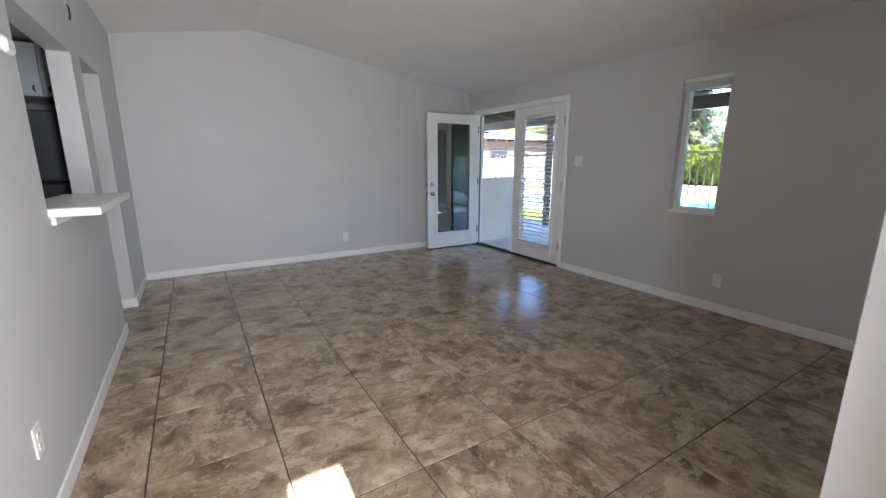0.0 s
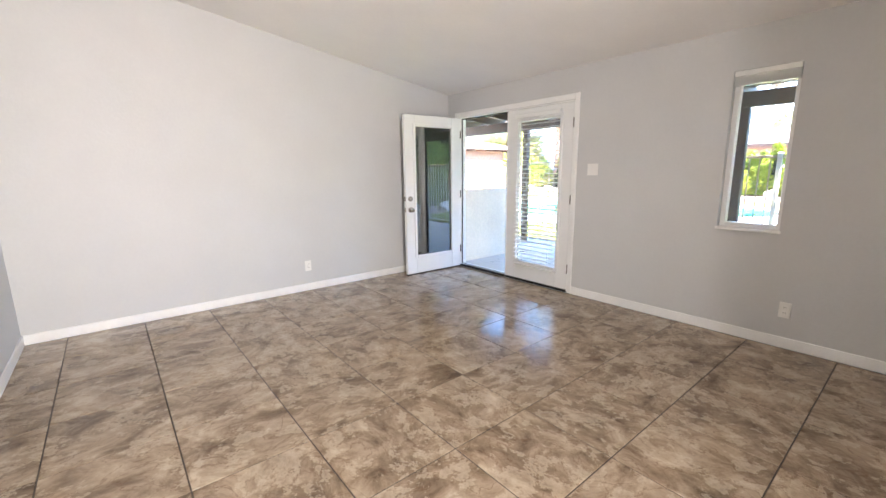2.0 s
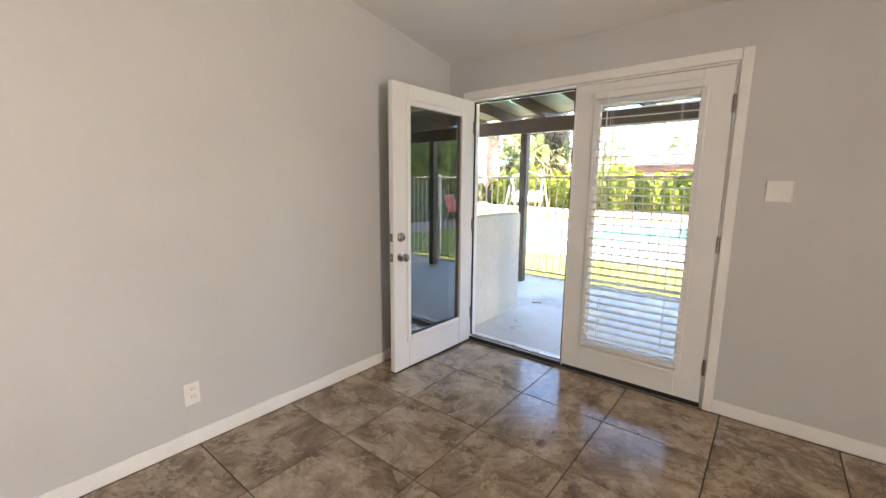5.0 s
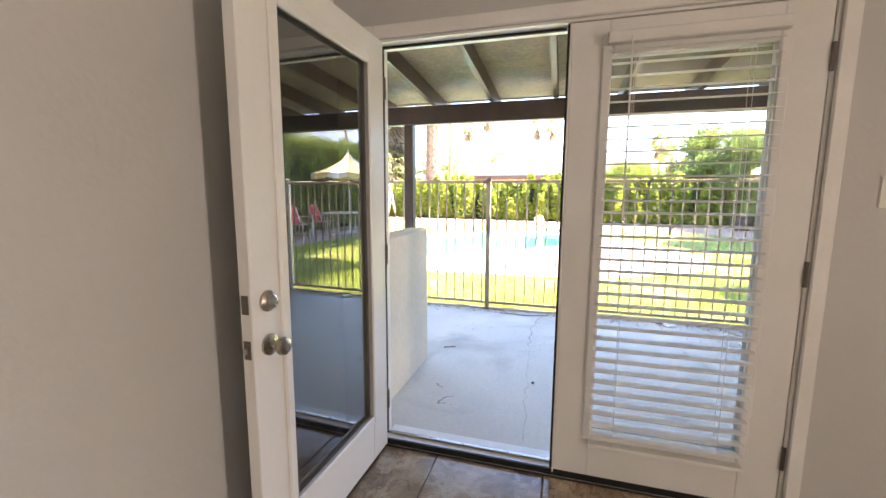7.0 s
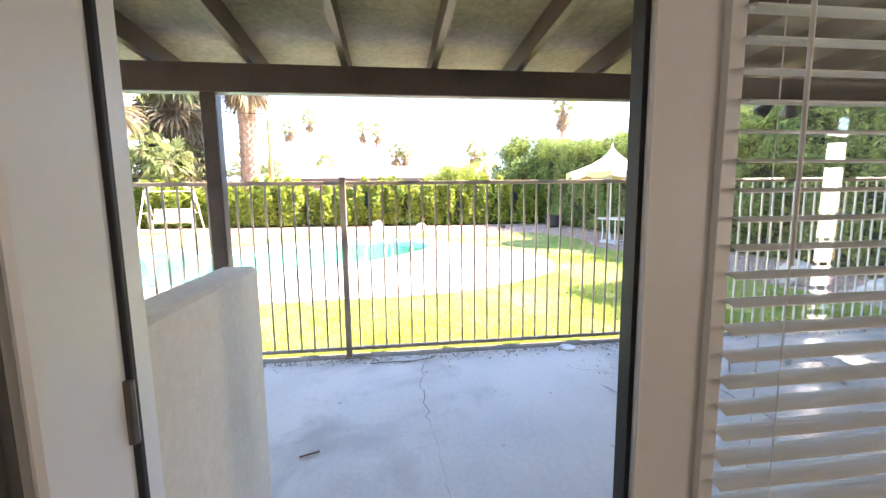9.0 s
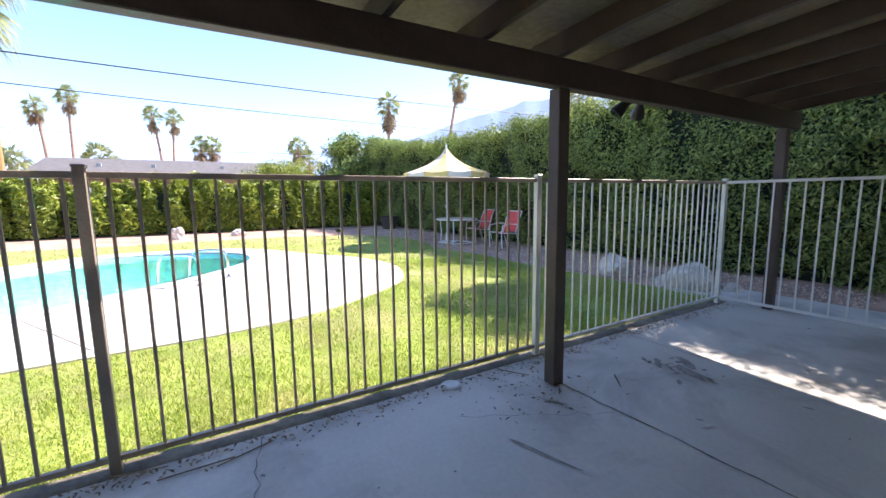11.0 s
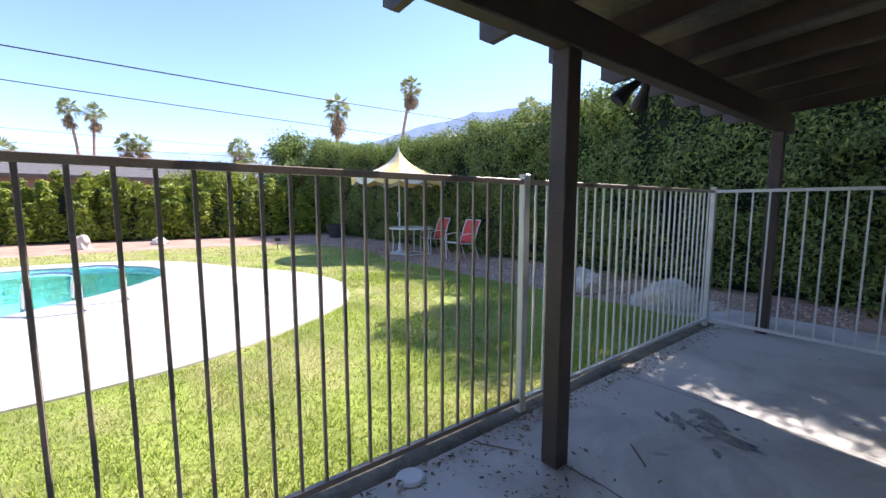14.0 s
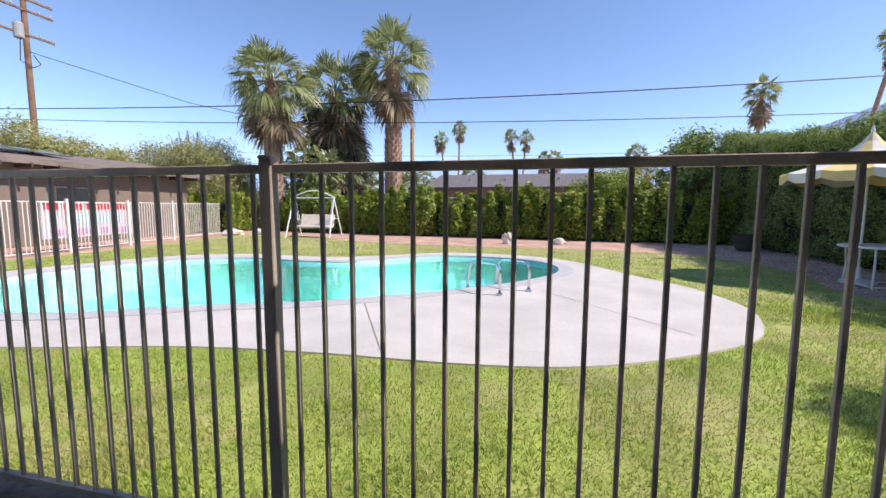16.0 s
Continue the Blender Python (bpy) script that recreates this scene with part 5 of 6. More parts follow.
# low palms behind the boundary hedge
for i, (az, d, h) in enumerate(((17.5, 30, 2.6), (24.5, 28, 2.8), (33.0, 27, 2.7), (30.0, 26, 2.2), (31.6, 27, 4.3), (29.4, 26, 3.6), (26.0, 28, 3.9))):
    x, y = seen_from(az, d)
    fan_palm("low_palm", "low bushy palm behind the boundary hedge", (x, y, 0.0), h, 1.8, 26, 8, 80 + i, 0.25, 9, boots=False, group="low palms")

# ---- neighbouring houses ----


def low_house(name, label, x0, x1, y0, y1, eave, ridge, along_y, roofing, over=0.6, siding=None):
    ob = thing(name, label, "house")
    part("wall", Geo().box(x0, x1, y0, y1, 0, eave), siding or STUCCO, ob)
    g = Geo()
    if along_y:
        xm = (x0 + x1) / 2
        prof = [(x0 - over, eave - 0.12), (xm, ridge), (x1 + over, eave - 0.12), (x1 + over, eave + 0.06), (xm, ridge + 0.18), (x0 - over, eave + 0.06)]
        g.v += [(x, y, z) for y in (y0 - over, y1 + over) for x, z in prof]
    else:
        ym = (y0 + y1) / 2
        prof = [(y0 - over, eave - 0.12), (ym, ridge), (y1 + over, eave - 0.12), (y1 + over, eave + 0.06), (ym, ridge + 0.18), (y0 - over, eave + 0.06)]
        g.v += [(x, y, z) for x in (x0 - over, x1 + over) for y, z in prof]
    g.f += [(0, 1, 4, 5), (1, 2, 3, 4), (6, 11, 10, 7), (7, 10, 9, 8)]
    g.f += [(k, k + 6, (k + 1) % 6 + 6, (k + 1) % 6) for k in range(6)]
    rf = part("roof", g, roofing, ob)
    return ob, rf


bh, bh_roof = low_house("back_house", "low house with a grey shingle roof beyond the hedge", 44, 56, -1.3, 14.7, 3.2, 4.78, True, SHINGLE, 0.6, SHADE_WALL)
for y in (0.5, 3.5, 6.5, 9.5, 12.5):
    w = part("window", Geo().box(43.96, 44.04, y - 0.8, y + 0.8, 1.1, 2.4, c=0.01), TRIM, bh)
    part("pane", Geo().box(43.94, 43.965, y - 0.7, y + 0.7, 1.2, 2.3), DARK_GLASS, w)
part("fascia", Geo().box(43.3, 43.38, -2.0, 15.4, 3.03, 3.31), PATIO_WOOD, bh)
for y in (3.0, 8.0, 11.5):
    part("roof_vent", Geo().box(46.5, 46.8, y - 0.15, y + 0.15, 3.83, 4.38, c=0.03), GREY_BOX, bh_roof)

nh, nh_roof = low_house("north_house", "long low house with a brown roof and solar panels", 6.0, 23.0, 21.5, 29.0, 2.84, 3.45, False, SHINGLE_B, 0.7, SHADE_WALL)
for k in range(22):
    part("rafter_tail", Geo().box(5.6 + 0.82 * k, 5.68 + 0.82 * k, 20.72, 21.5, 2.61, 2.75, c=0.005), PATIO_WOOD, nh)
for k, x in enumerate((9.0, 12.0, 15.0, 18.0)):
    w = part("window", Geo().box(x - 0.7, x + 0.7, 21.44, 21.53, 1.0, 2.1, c=0.01), PATIO_WOOD, nh)
    part("pane", Geo().box(x - 0.62, x + 0.62, 21.42, 21.445, 1.08, 2.02), DARK_GLASS, w)
for k in range(9):
    g = Geo()
    xa = 6.5 + k * 1.35
    sl = lambda y: 2.84 + 0.06 + (y - 20.8) * (3.63 - 2.9) / (25.25 - 20.8) + 0.1
    g.v += [(xx, yy, sl(yy) + dz) for dz in (0, 0.04) for yy in (22.2, 24.4) for xx in (xa, xa + 1.25)]
    g.f += [(0, 2, 3, 1), (4, 5, 7, 6), (0, 1, 5, 4), (2, 6, 7, 3), (0, 4, 6, 2), (1, 3, 7, 5)]
    part("solar_panel", g, DARK_GLASS, nh_roof)

# north fence, banner and pool equipment
fn = thing("north_fence", "white steel picket fence at the yard's north side", "fence", kind="structure")
FNA, FNB = Vector((8.95, 17.0, 0)), Vector((23.25, 19.9, 0))
along = (FNB - FNA).normalized()
ang = math.atan2(along.y, along.x)
FENCE_W = mat("white_fence_paint", (0.66, 0.63, 0.57), 0.5, var=0.06, bump=0.05)
length = (FNB - FNA).length
wpick = Geo().box(-0.011, 0.011, -0.011, 0.011, 0.08, 1.5, c=0.002).mesh("picket", FENCE_W)
wpost = Geo().box(-0.035, 0.035, -0.035, 0.035, -0.05, 1.58, c=0.005).mesh("fence_post", FENCE_W)
for k in range(int(length / 0.125) + 1):
    p = FNA + along * (k * 0.125)
    o = part("picket" if k % 18 else "fence_post", wpick if k % 18 else wpost, FENCE_W, fn, at=(p.x, p.y, ground_z(p.x)))
for z in (0.08, 1.48):
    part("rail", Geo().tube([(FNA.x, FNA.y, ground_z(FNA.x) + z)] + [(p.x, p.y, ground_z(p.x) + z) for p in (FNA + along * (length * f) for f in (0.25, 0.5, 0.75, 1))], 0.018, 6), FENCE_W, fn)
bp = FNA + along * 7.6
ban = thing("hanging_banner", "faded white vinyl banner with red lettering behind the pickets", "banner", (bp.x - 0.01, bp.y + 0.06, ground_z(bp.x) + 0.42), math.degrees(ang))
sheet_g = Geo()
for i in range(25):
    x = -1.6 + 3.2 * i / 24
    for z in (0.0, 0.5, 1.06):
        sheet_g.v.append((x, 0.012 * math.sin(i * 1.3 + z * 3), z))
for i in range(24):
    for j in range(2):
        b = 3 * i + j
        sheet_g.f.append((b, b + 3, b + 4, b + 1))
part("sheet", sheet_g, BANNER_W, ban)
for x0, x1 in ((-1.5, -1.05), (-0.95, -0.3), (-0.2, 0.0), (0.15, 1.45)):
    part("red_mark", Geo().box(x0, x1, -0.022, -0.018, 0.84, 1.02), BANNER_R, ban)
part("pale_bar", Geo().box(-0.55, 1.1, -0.022, -0.018, 0.42, 0.72), BANNER_B, ban)
for k in range(7):
    part("pink_mark", Geo().box(-1.3 + 0.4 * k, -1.0 + 0.4 * k, -0.022, -0.018, 0.08, 0.26), BANNER_P, ban)
pump = thing("pool_pump", "white pool filter and pump near the fence", "pool filter", (12.6, 17.15, ground_z(12.6)))
part("tank", Geo().lathe([(0.22, 0), (0.26, 0.06), (0.27, 0.7), (0.2, 0.88), (0.08, 0.96)], 18), WHITE_METAL, pump, smooth=False)
part("motor", Geo().tube([(-0.3, -0.1, 0.2), (-0.8, -0.25, 0.2)], 0.13, 14), WHITE_METAL, pump)
part("pipe", Geo().tube([(-0.25, 0, 0.3), (-0.3, 0, 0.9), (-0.6, 0, 0.95)], 0.035, 8), WHITE_METAL, pump)

# ---- umbrella, table, chairs ----
UX, UY = 15.45, -1.13
UZ = ground_z(UX)
um = thing("patio_umbrella", "cream and yellow scalloped canvas garden umbrella", "umbrella", (UX, UY, UZ))
part("pole", Geo().tube([(0, 0, 0), (0, 0, 2.75)], 0.02, 10), WHITE_METAL, um)
part("base", Geo().lathe([(0.26, 0), (0.26, 0.04), (0.06, 0.09), (0.04, 0.3)], 20), WHITE_METAL, um)
part("finial", Geo().lathe([(0.02, 2.74), (0.035, 2.79), (0.02, 2.84), (0.006, 2.9)], 10), WHITE_METAL, um)
part("crank", Geo().tube([(0.02, 0, 1.1), (0.09, 0, 1.12), (0.1, 0, 1.02)], 0.012, 6), WHITE_METAL, um)
GORES = 12
for k in range(GORES):
    g = Geo()
    prof = [(0.03, 2.76), (0.14, 2.6), (0.32, 2.44), (0.6, 2.28), (0.94, 2.15), (1.26, 2.05)]
    for r, z in prof:
        for j in range(4):
            a = 2 * math.pi * (k + j / 3) / GORES
            sag = -0.03 * math.sin(math.pi * j / 3) * r
            g.v.append((r * math.cos(a), r * math.sin(a), z + sag))
    for i in range(len(prof) - 1):
        for j in range(3):
            b = 4 * i + j
            g.f.append((b, b + 4, b + 5, b + 1))
    b0 = 4 * (len(prof) - 1)
    base = len(g.v)
    for j in range(4):
        x, y, z = g.v[b0 + j]
        g.v.append((x * 1.0, y * 1.0, z - 0.13 - 0.05 * math.sin(math.pi * j / 3)))
    for j in range(3):
        g.f.append((b0 + j, base + j, base + j + 1, b0 + j + 1))
    part("canopy_gore", g, CANVAS_Y if k % 2 == 0 else CANVAS_W, um)
for k in range(6):
    a = 2 * math.pi * k / 6
    part("rib", Geo().tube([(0.03 * math.cos(a), 0.03 * math.sin(a), 2.3), (0.9 * math.cos(a), 0.9 * math.sin(a), 2.14)], 0.008, 5), WHITE_METAL, um)

tb = thing("garden_table", "round white metal garden table under the umbrella", "table", (15.05, -1.22, ground_z(15.35)))
part("tabletop", Geo().lathe([(0.58, 0.70), (0.61, 0.71), (0.61, 0.735), (0.58, 0.745)], 36), WHITE_METAL, tb)
for k in range(4):
    a = math.pi / 4 + k * math.pi / 2
    part("leg", Geo().tube([(0.5 * math.cos(a), 0.5 * math.sin(a), 0.7), (0.47 * math.cos(a), 0.47 * math.sin(a), 0.35), (0.5 * math.cos(a), 0.5 * math.sin(a), 0.0)], 0.017, 8), WHITE_METAL, tb)
for k in range(4):
    a, b = math.pi / 4 + k * math.pi / 2, math.pi / 4 + (k + 1) * math.pi / 2
    part("stretcher", Geo().tube([(0.49 * math.cos(a), 0.49 * math.sin(a), 0.04), (0.49 * math.cos(b), 0.49 * math.sin(b), 0.04)], 0.014, 6), WHITE_METAL, tb)


def sling_chair(at, rz, first=None):
    if first:
        return copy_thing(first, pose(*at, 0, 0, rz))
    ob = thing("garden_chair", "white tubular garden chair with red sling fabric", "chair", at, rz, "chairs by the garden table")
    for s in (-1, 1):
        x = s * 0.27
        part("leg", Geo().tube([(x, -0.25, 0), (x, -0.27, 0.4), (x, -0.24, 0.6), (x, 0.0, 0.64), (x, 0.24, 0.62)], 0.013, 8), WHITE_METAL, ob)
        part("leg", Geo().tube([(x, 0.34, 0), (x, 0.2, 0.42), (x, 0.3, 0.75), (x, 0.4, 0.96)], 0.013, 8), WHITE_METAL, ob)
        part("seat_rail", Geo().tube([(x, -0.27, 0.42), (x, 0.2, 0.38)], 0.012, 8), WHITE_METAL, ob)
    for pts, nm in (([(-0.27, -0.27, 0.42), (0.27, -0.27, 0.42)], "front_bar"), ([(-0.27, 0.4, 0.96), (0.27, 0.4, 0.96)], "top_bar")):
        part(nm, Geo().tube(pts, 0.013, 8), WHITE_METAL, ob)

    def sling(rows):
        g = Geo()
        for y, z in rows:
            for t in (0, 0.012):
                g.v += [(-0.26, y, z + t), (0, y, z - 0.02 + t), (0.26, y, z + t)]
        for i in range(len(rows) - 1):
            b = 6 * i
            for o in (0, 3):
                g.f += [(b + o, b + o + 1, b + o + 7, b + o + 6), (b + o + 1, b + o + 2, b + o + 8, b + o + 7)]
            g.f += [(b, b + 6, b + 9, b + 3), (b + 2, b + 5, b + 11, b + 8)]
        return g

    part("seat", sling([(-0.27, 0.42), (-0.1, 0.39), (0.08, 0.375), (0.2, 0.38)]), RED, ob, "red sling seat")
    part("backrest", sling([(0.21, 0.42), (0.27, 0.62), (0.33, 0.8), (0.4, 0.95)]), RED, ob, "red sling back")
    return ob


ch = sling_chair((13.55, -1.72, ground_z(13.35)), 178)
sling_chair((15.1, -2.02, ground_z(14.7)), 176, ch)

# ---- swing ----
sg = thing("garden_swing", "white metal garden swing with a pale cushioned bench", "garden swing", (22.76, 14.5, ground_z(22.6)), -84)
for s in (-1, 1):
    x = s * 1.0
    part("leg", Geo().tube([(x, -0.75, 0), (x * 0.94, 0, 1.75), (x * 0.94, 0.05, 1.8)], 0.03, 8), WHITE_METAL, sg)
    part("leg", Geo().tube([(x, 0.75, 0), (x * 0.94, 0, 1.75)], 0.03, 8), WHITE_METAL, sg)
    part("cross_bar", Geo().tube([(x * 0.97, -0.4, 0.85), (x * 0.97, 0.4, 0.85)], 0.015, 6), WHITE_METAL, sg)
    part("hanger", Geo().tube([(x * 0.85, 0, 1.75), (x * 0.8, -0.2, 0.5)], 0.012, 6), WHITE_METAL, sg)
    part("hanger", Geo().tube([(x * 0.85, 0, 1.75), (x * 0.8, 0.25, 0.75)], 0.012, 6), WHITE_METAL, sg)
part("top_arch", Geo().tube([(-0.96 + 1.92 * k / 14, 0, 1.78 + 0.3 * math.sin(math.pi * k / 14)) for k in range(15)], 0.025, 8), WHITE_METAL, sg)
part("top_bar", Geo().tube([(-0.94, 0, 1.76), (0.94, 0, 1.76)], 0.02, 8), WHITE_METAL, sg)
part("seat", Geo().box(-0.78, 0.78, -0.3, 0.28, 0.42, 0.53, c=0.03), SWING_SEAT, sg)
gb = Geo()
gb.v += [(x, y, z) for x in (-0.78, 0.78) for y, z in ((0.22, 0.5), (0.42, 1.02), (0.5, 1.0), (0.3, 0.46))]
gb.f += [(0, 1, 2, 3), (7, 6, 5, 4), (0, 4, 5, 1), (1, 5, 6, 2), (2, 6, 7, 3), (3, 7, 4, 0)]
part("backrest", gb, SWING_SEAT, sg)

# ---- boulders, pot, path light ----


def boulder(at, size, seed, label):
    bm = bmesh.new()
    bmesh.ops.create_icosphere(bm, subdivisions=3, radius=1)
    for v in bm.verts:
        n = noise.noise(v.co * 1.1 + Vector((seed * 3.1, 0, 0))) * 0.45 + noise.noise(v.co * 2.7 + Vector((0, seed * 2.2, 0))) * 0.2 + noise.noise(v.co * 7 + Vector((seed, 0, 2))) * 0.06
        v.co *= 1 + n
        v.co = Vector((round(v.co.x * 6) / 6 * 0.35 + v.co.x * 0.65, v.co.y, v.co.z))
        v.co = Vector((v.co.x * size[0], v.co.y * size[1], max(v.co.z, -0.45) * size[2]))
    return solid("boulder", Geo().take(bm), ROCK, label, "boulder", "garden boulders", at=(at[0], at[1], ground_z(at[0]) + size[2] * 0.3))


boulder((9.59, -0.9), (0.27, 0.24, 0.27), 1, "pale jagged boulder on the gravel beside the lawn")
boulder((8.37, -0.92), (0.36, 0.3, 0.27), 2, "broad pale boulder on the gravel near the patio")
boulder((7.89, -1.2), (0.13, 0.12, 0.09), 9, "small grey stone beside the broad boulder")
boulder((22.05, 5.85), (0.2, 0.22, 0.33), 3, "pointed pale boulder at the far lawn edge")
boulder((22.4, 3.93), (0.2, 0.24, 0.17), 4, "low pale boulder at the far lawn edge")
boulder((23.0, 19.0), (0.35, 0.5, 0.25), 5, "pale boulder beside the north fence")
boulder((23.75, 18.0), (0.3, 0.4, 0.2), 6, "pale boulder beside the north fence")
pt = thing("plant_pot", "wide dark glazed pot on the gravel", "plant pot", (21.35, -1.84, ground_z(21.9)))
part("pot", Geo().lathe([(0.24, 0), (0.3, 0.1), (0.36, 0.4), (0.39, 0.5), (0.4, 0.53), (0.36, 0.53), (0.33, 0.42)], 24), TERRACOTTA, pt)
pl = thing("path_light", "small dark path light standing in the lawn", "path light", (18.5, 1.25, ground_z(18.9)))
part("stake", Geo().tube([(0, 0, -0.05), (0, 0, 0.24)], 0.012, 6), FIXTURE, pl)
part("head", Geo().box(-0.08, 0.08, -0.08, 0.08, 0.24, 0.36, c=0.015), FIXTURE, pl)

# ---- utility poles and wires ----
px_, py_ = seen_from(57.6, 38)
ut = thing("utility_pole", "tall brown wooden utility pole with crossarms", "utility pole", (px_, py_, 0.0))
part("pole", Geo().tube([(0, 0, -0.3), (0, 0, 14.6)], [0.21, 0.15], 12), POLE_WOOD, ut)
for z in (12.1, 13.6, 14.3):
    part("crossarm", Geo().box(-1.5, 1.5, -0.2, -0.08, z, z + 0.13, c=0.01), POLE_WOOD, ut)
    for x in (-1.35, -0.7, 0.7, 1.35):
        part("insulator", Geo().lathe([(0.03, 0), (0.06, 0.05), (0.05, 0.14), (0.02, 0.2)], 10, (x, -0.14, z + 0.13)), GREY_BOX, ut)
part("transformer", Geo().lathe([(0.24, 0), (0.27, 0.05), (0.27, 0.85), (0.2, 0.95)], 16, (-0.5, -0.2, 11.8)), GREY_BOX, ut)
part("drop_loop", Geo().tube([(-0.5, -0.3, 11.8), (-0.6, -0.3, 10.4), (0.1, -0.25, 10.2), (0.5, -0.3, 10.5), (0.2, -0.2, 11.0)], 0.03, 6), WIRE, ut)
qx, qy = seen_from(17.5, 27)
p2 = thing("short_pole", "short pale wooden pole behind the hedge", "pole", (qx, qy, 0.0))
part("pole", Geo().tube([(0, 0, -0.2), (0, 0, 6.5)], [0.15, 0.13], 10), POLE_PALE, p2)
part("bracket", Geo().box(-0.25, 0.0, -0.06, 0.06, 5.6, 5.75, c=0.02), GREY_BOX, p2)


def wire(z_low, s_low, d, r, label):
    """A line parallel to the boundary, hung past the pole."""
    c = Vector((6.34 + d * math.cos(radians(6)), 4.61 + d * math.sin(radians(6)), 0))
    w = Vector((-math.sin(radians(6)), math.cos(radians(6)), 0))
    pts = []
    for k in range(33):
        s = -52 + 110 * k / 32
        pts.append((c + w * s) + Vector((0, 0, z_low + 0.0006 * (s - s_low) ** 2)))
    return solid("overhead_wire", Geo().tube(pts, r, 5), WIRE, label, "overhead wire", "overhead wires")


wire(7.57, 12, 24, 0.03, "thick black overhead cable across the sky")
wire(6.27, -6, 24, 0.022, "thin overhead cable across the sky")
wire(8.93, 0, 60, 0.022, "distant thin overhead cable")
wire(7.53, 5, 60, 0.022, "distant thin overhead cable")
dx_, dy_ = seen_from(28, 31)
solid("overhead_wire", Geo().tube([(px_, py_, 11.2), ((px_ + dx_) / 2, (py_ + dy_) / 2, 8.4), (dx_, dy_, 6.55)], 0.02, 5), WIRE, "service drop cable from the utility pole", "overhead wire", "overhead wires")

# ---- mountains ----


def ridge(name, label, dist, profile, rough, seed, material):
    """A mountain ridge round the horizon; profile gives azimuth and height angle in degrees."""
    g = Geo()
    azs = np.linspace(profile[0][0], profile[-1][0], 150)
    es = np.interp(azs, [p[0] for p in profile], [p[1] for p in profile])
    rows = 7
    for a, e in zip(azs, es):
        crest = dist * math.tan(radians(max(0.1, e + rough * noise.noise(Vector((a * 0.22, seed, 0))) + 0.5 * rough * noise.noise(Vector((a * 0.8, seed, 5))))))
        for j in range(rows):
            f = j / (rows - 1)
            dd = dist * (0.8 + 0.2 * f) * (1 + 0.015 * noise.noise(Vector((a * 0.3, f * 2, seed))))
            z = crest * f ** 1.3 * (1 + (0.04 * noise.noise(Vector((a * 0.6, f * 5, seed + 9))) if 0 < j < rows - 1 else 0))
            g.v.append((dd * math.cos(radians(a)), dd * math.sin(radians(a)), z))
    for i in range(149):
        for j in range(rows - 1):
            b = i * rows + j
            g.f.append((b, b + rows, b + rows + 1, b + 1))
    return solid(name, g, material, label, "mountain", kind="structure", smooth=True)


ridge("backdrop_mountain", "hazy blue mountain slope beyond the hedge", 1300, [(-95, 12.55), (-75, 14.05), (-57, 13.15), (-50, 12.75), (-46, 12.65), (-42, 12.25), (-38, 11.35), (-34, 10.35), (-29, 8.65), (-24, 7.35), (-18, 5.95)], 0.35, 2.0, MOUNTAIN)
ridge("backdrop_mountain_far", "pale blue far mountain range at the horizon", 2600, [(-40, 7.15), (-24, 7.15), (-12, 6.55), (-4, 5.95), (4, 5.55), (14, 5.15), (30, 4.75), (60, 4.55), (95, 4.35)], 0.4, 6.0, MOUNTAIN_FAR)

# ---- grass and loose stones ----


def in_loop(x, y, loop):
    inside = np.zeros(len(x), bool)
    n = len(loop)
    for i in range(n):
        (x0, y0), (x1, y1) = loop[i], loop[(i + 1) % n]
        cross = (y0 > y) != (y1 > y)
        with np.errstate(divide="ignore", invalid="ignore"):
            xi = (x1 - x0) * (y - y0) / (y1 - y0 + 1e-12) + x0
        inside ^= cross & (x < xi)
    return inside


def grass(count, x0, x1, y0, y1, h, w):
    x = x0 + (x1 - x0) * rng.uniform(0, 1, count) ** 1.4
    y = rng.uniform(y0, y1, count)
    keep = in_loop(x, y, LAWN_LINE) & ~in_loop(x, y, inset(DECK_LINE, -0.02))
    patch = np.array([noise.noise(Vector((a * 1.3, b * 1.3, 0))) for a, b in zip(x, y)])
    keep &= patch > -0.62
    x, y, patch = x[keep], y[keep], patch[keep]
    n = len(x)
    z = np.array([ground_z(a) for a in x]) - 0.004
    a = rng.uniform(0, 6.283, n)
    hh = h * rng.uniform(0.5, 1.3, n) * (0.85 + 0.6 * np.clip(patch, -0.3, 0.6))
    ln = rng.uniform(0.15, 0.9, n) * hh
    b = rng.uniform(0, 6.283, n)
    p0 = np.stack([x - w * np.cos(a), y - w * np.sin(a), z], 1)
    p1 = np.stack([x + w * np.cos(a), y + w * np.sin(a), z], 1)
    p2 = np.stack([x + ln * np.cos(b), y + ln * np.sin(b), z + hh], 1)
    g = Geo()
    g.v = [tuple(p) for p in np.stack([p0, p1, p2], 1).reshape(-1, 3)]
    g.f = [(3 * i, 3 * i + 1, 3 * i + 2) for i in range(n)]
    return g


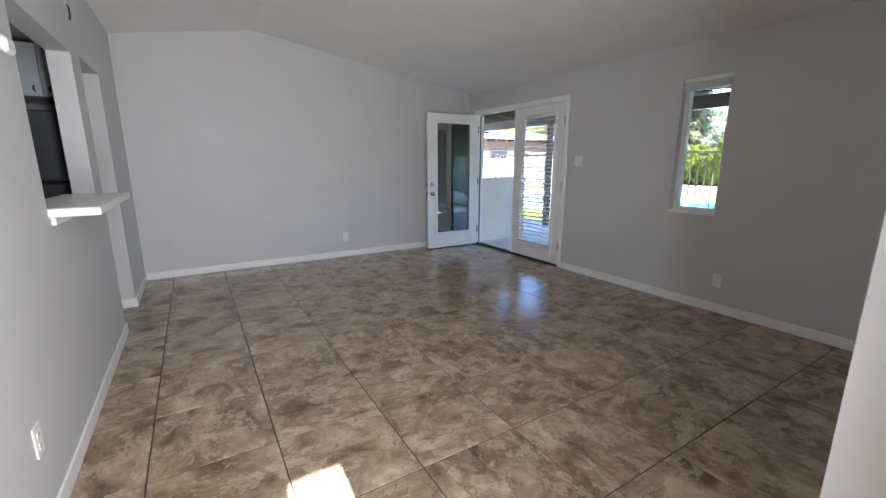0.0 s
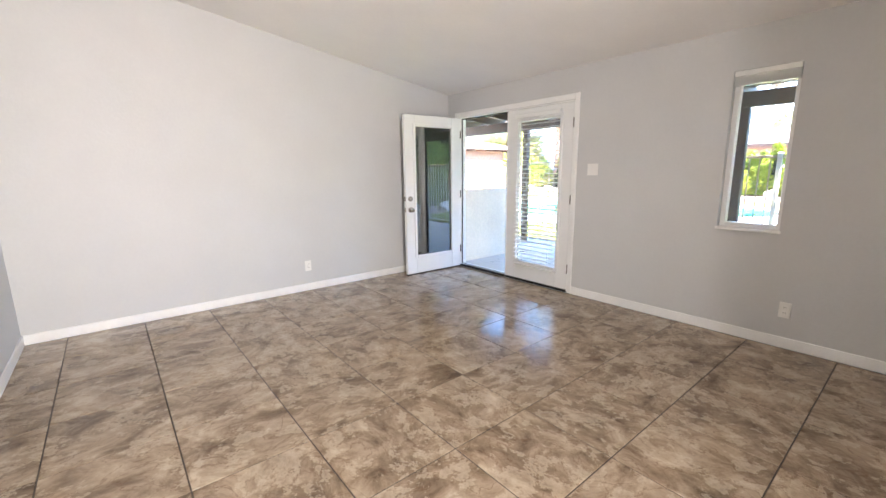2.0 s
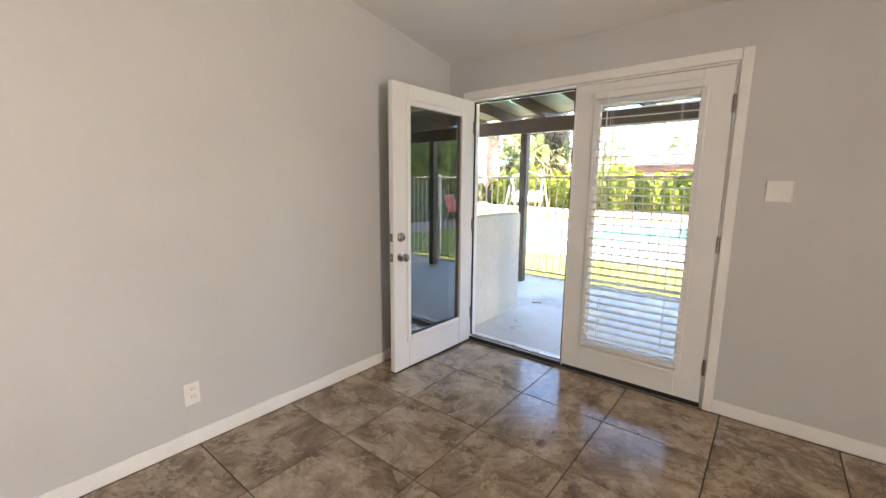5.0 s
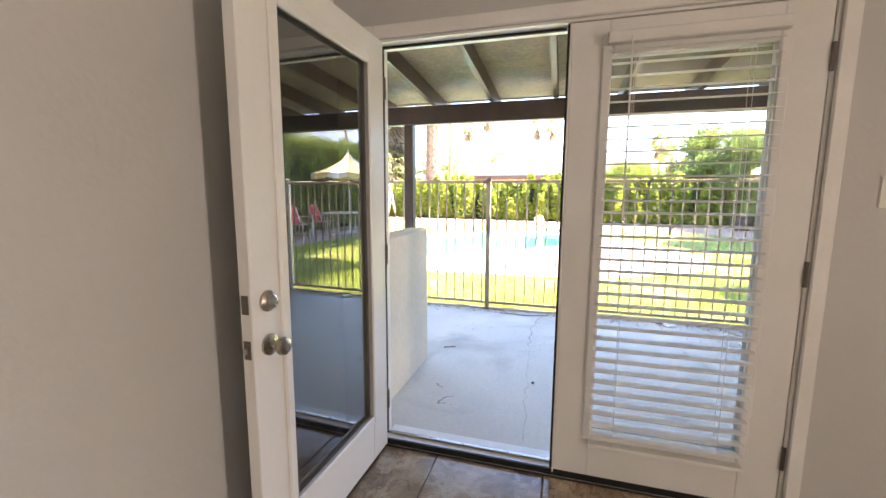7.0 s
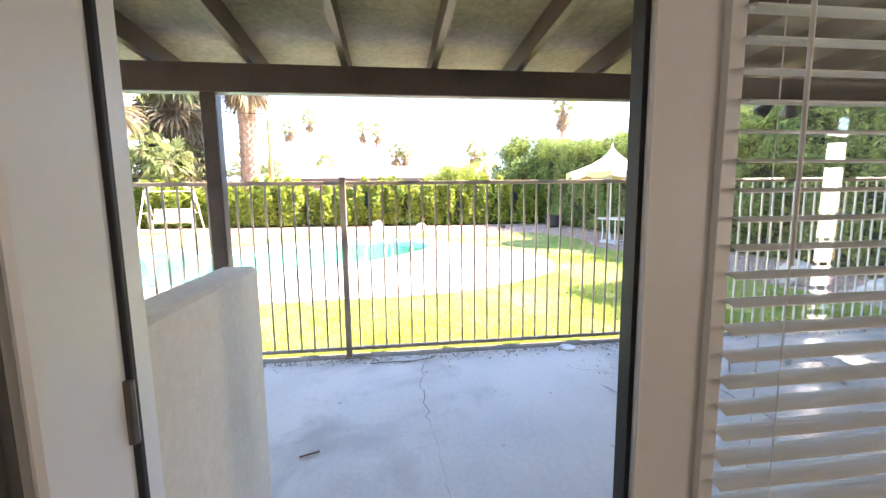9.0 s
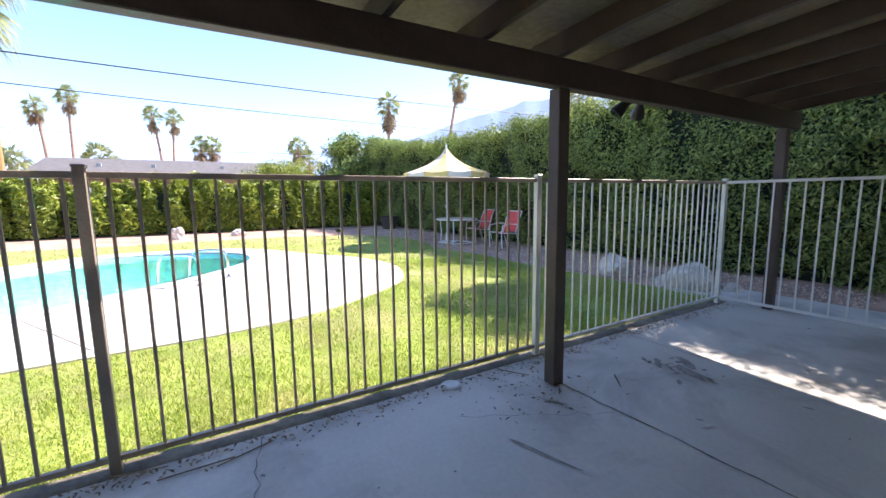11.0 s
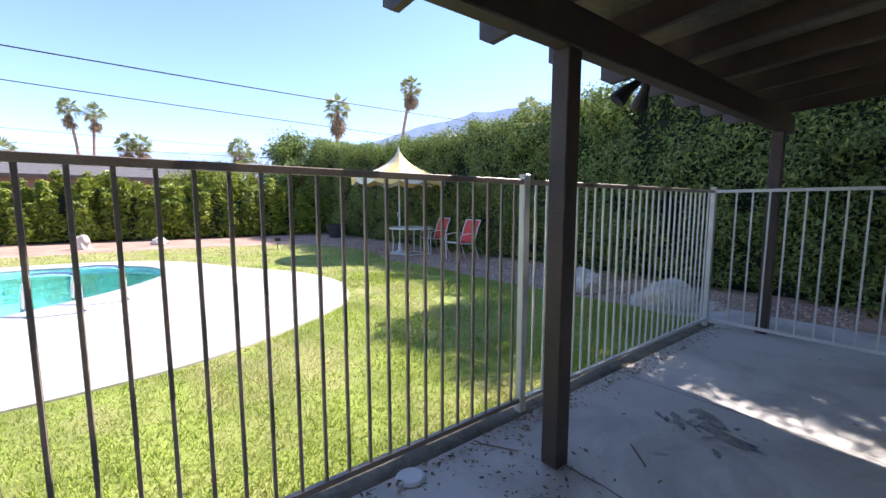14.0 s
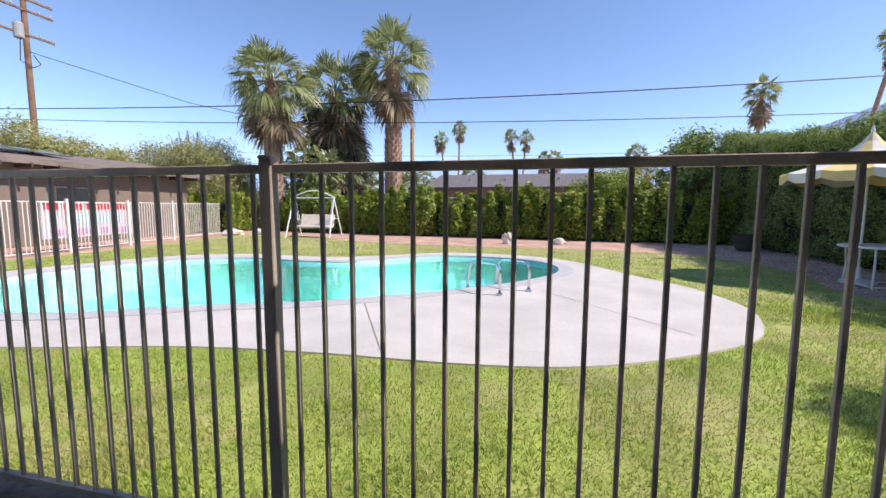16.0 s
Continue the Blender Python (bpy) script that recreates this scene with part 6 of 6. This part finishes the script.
solid("grass", grass(190000, 7.76, 13.0, -0.6, 10.5, 0.036, 0.0045), BLADE, "short sunlit grass blades with dry patches", "grass", kind="stuff")
solid("grass", grass(60000, 12.0, 22.5, -1.0, 17.5, 0.05, 0.008), BLADE, "short sunlit grass blades farther out", "grass", kind="stuff")

st = Geo()
N = 9000
x = 6.6 + 16 * rng.uniform(0, 1, N) ** 1.3
y = rng.uniform(-2.6, -0.35, N)
ok = ~in_loop(x, y, LAWN_LINE) & ~((x < 8.49) & (y > -1.43))
x, y = x[ok], y[ok]
zz = np.array([ground_z(a) for a in x]) - 0.01
for a, b, c in zip(x, y, zz):
    r = 0.012 + 0.016 * rng.random()
    t = rng.uniform(0, 6.28)
    i0 = len(st.v)
    st.v += [(a + r * math.cos(t + k * 2.09), b + r * math.sin(t + k * 2.09), c) for k in range(3)] + [(a, b, c + r * 0.9)]
    st.f += [(i0, i0 + 1, i0 + 3), (i0 + 1, i0 + 2, i0 + 3), (i0 + 2, i0, i0 + 3)]
solid("gravel", st, PEBBLE, "loose pinkish gravel stones along the hedge", "gravel", kind="stuff")

# ---- floor tiles ----
TX0, TY0, TSX, TSY, GAP = 1.11, 1.71, 0.529, 0.529, 0.0028
tile_meshes = {}
for i in range(-3, 9):
    for j in range(-5, 10):
        xa, xb = TX0 + i * TSX + GAP, TX0 + (i + 1) * TSX - GAP
        ya, yb = TY0 + j * TSY + GAP, TY0 + (j + 1) * TSY - GAP
        xa, xb, ya, yb = max(xa, KX1 - 0.6), min(xb, XI), max(ya, -0.1), min(yb, NY)
        if xb - xa < 0.02 or yb - ya < 0.02 or (xb < 1.0 and xa < KX1 - 0.55 and yb < 4.2):
            continue
        key = (round(xb - xa, 3), round(yb - ya, 3))
        if key not in tile_meshes:
            tile_meshes[key] = Geo().box(-key[0] / 2, key[0] / 2, -key[1] / 2, key[1] / 2, -0.01, 0.0, c=0.002).mesh("tile", TILE)
        part("tile", tile_meshes[key], TILE, floor, at=((xa + xb) / 2, (ya + yb) / 2, 0))
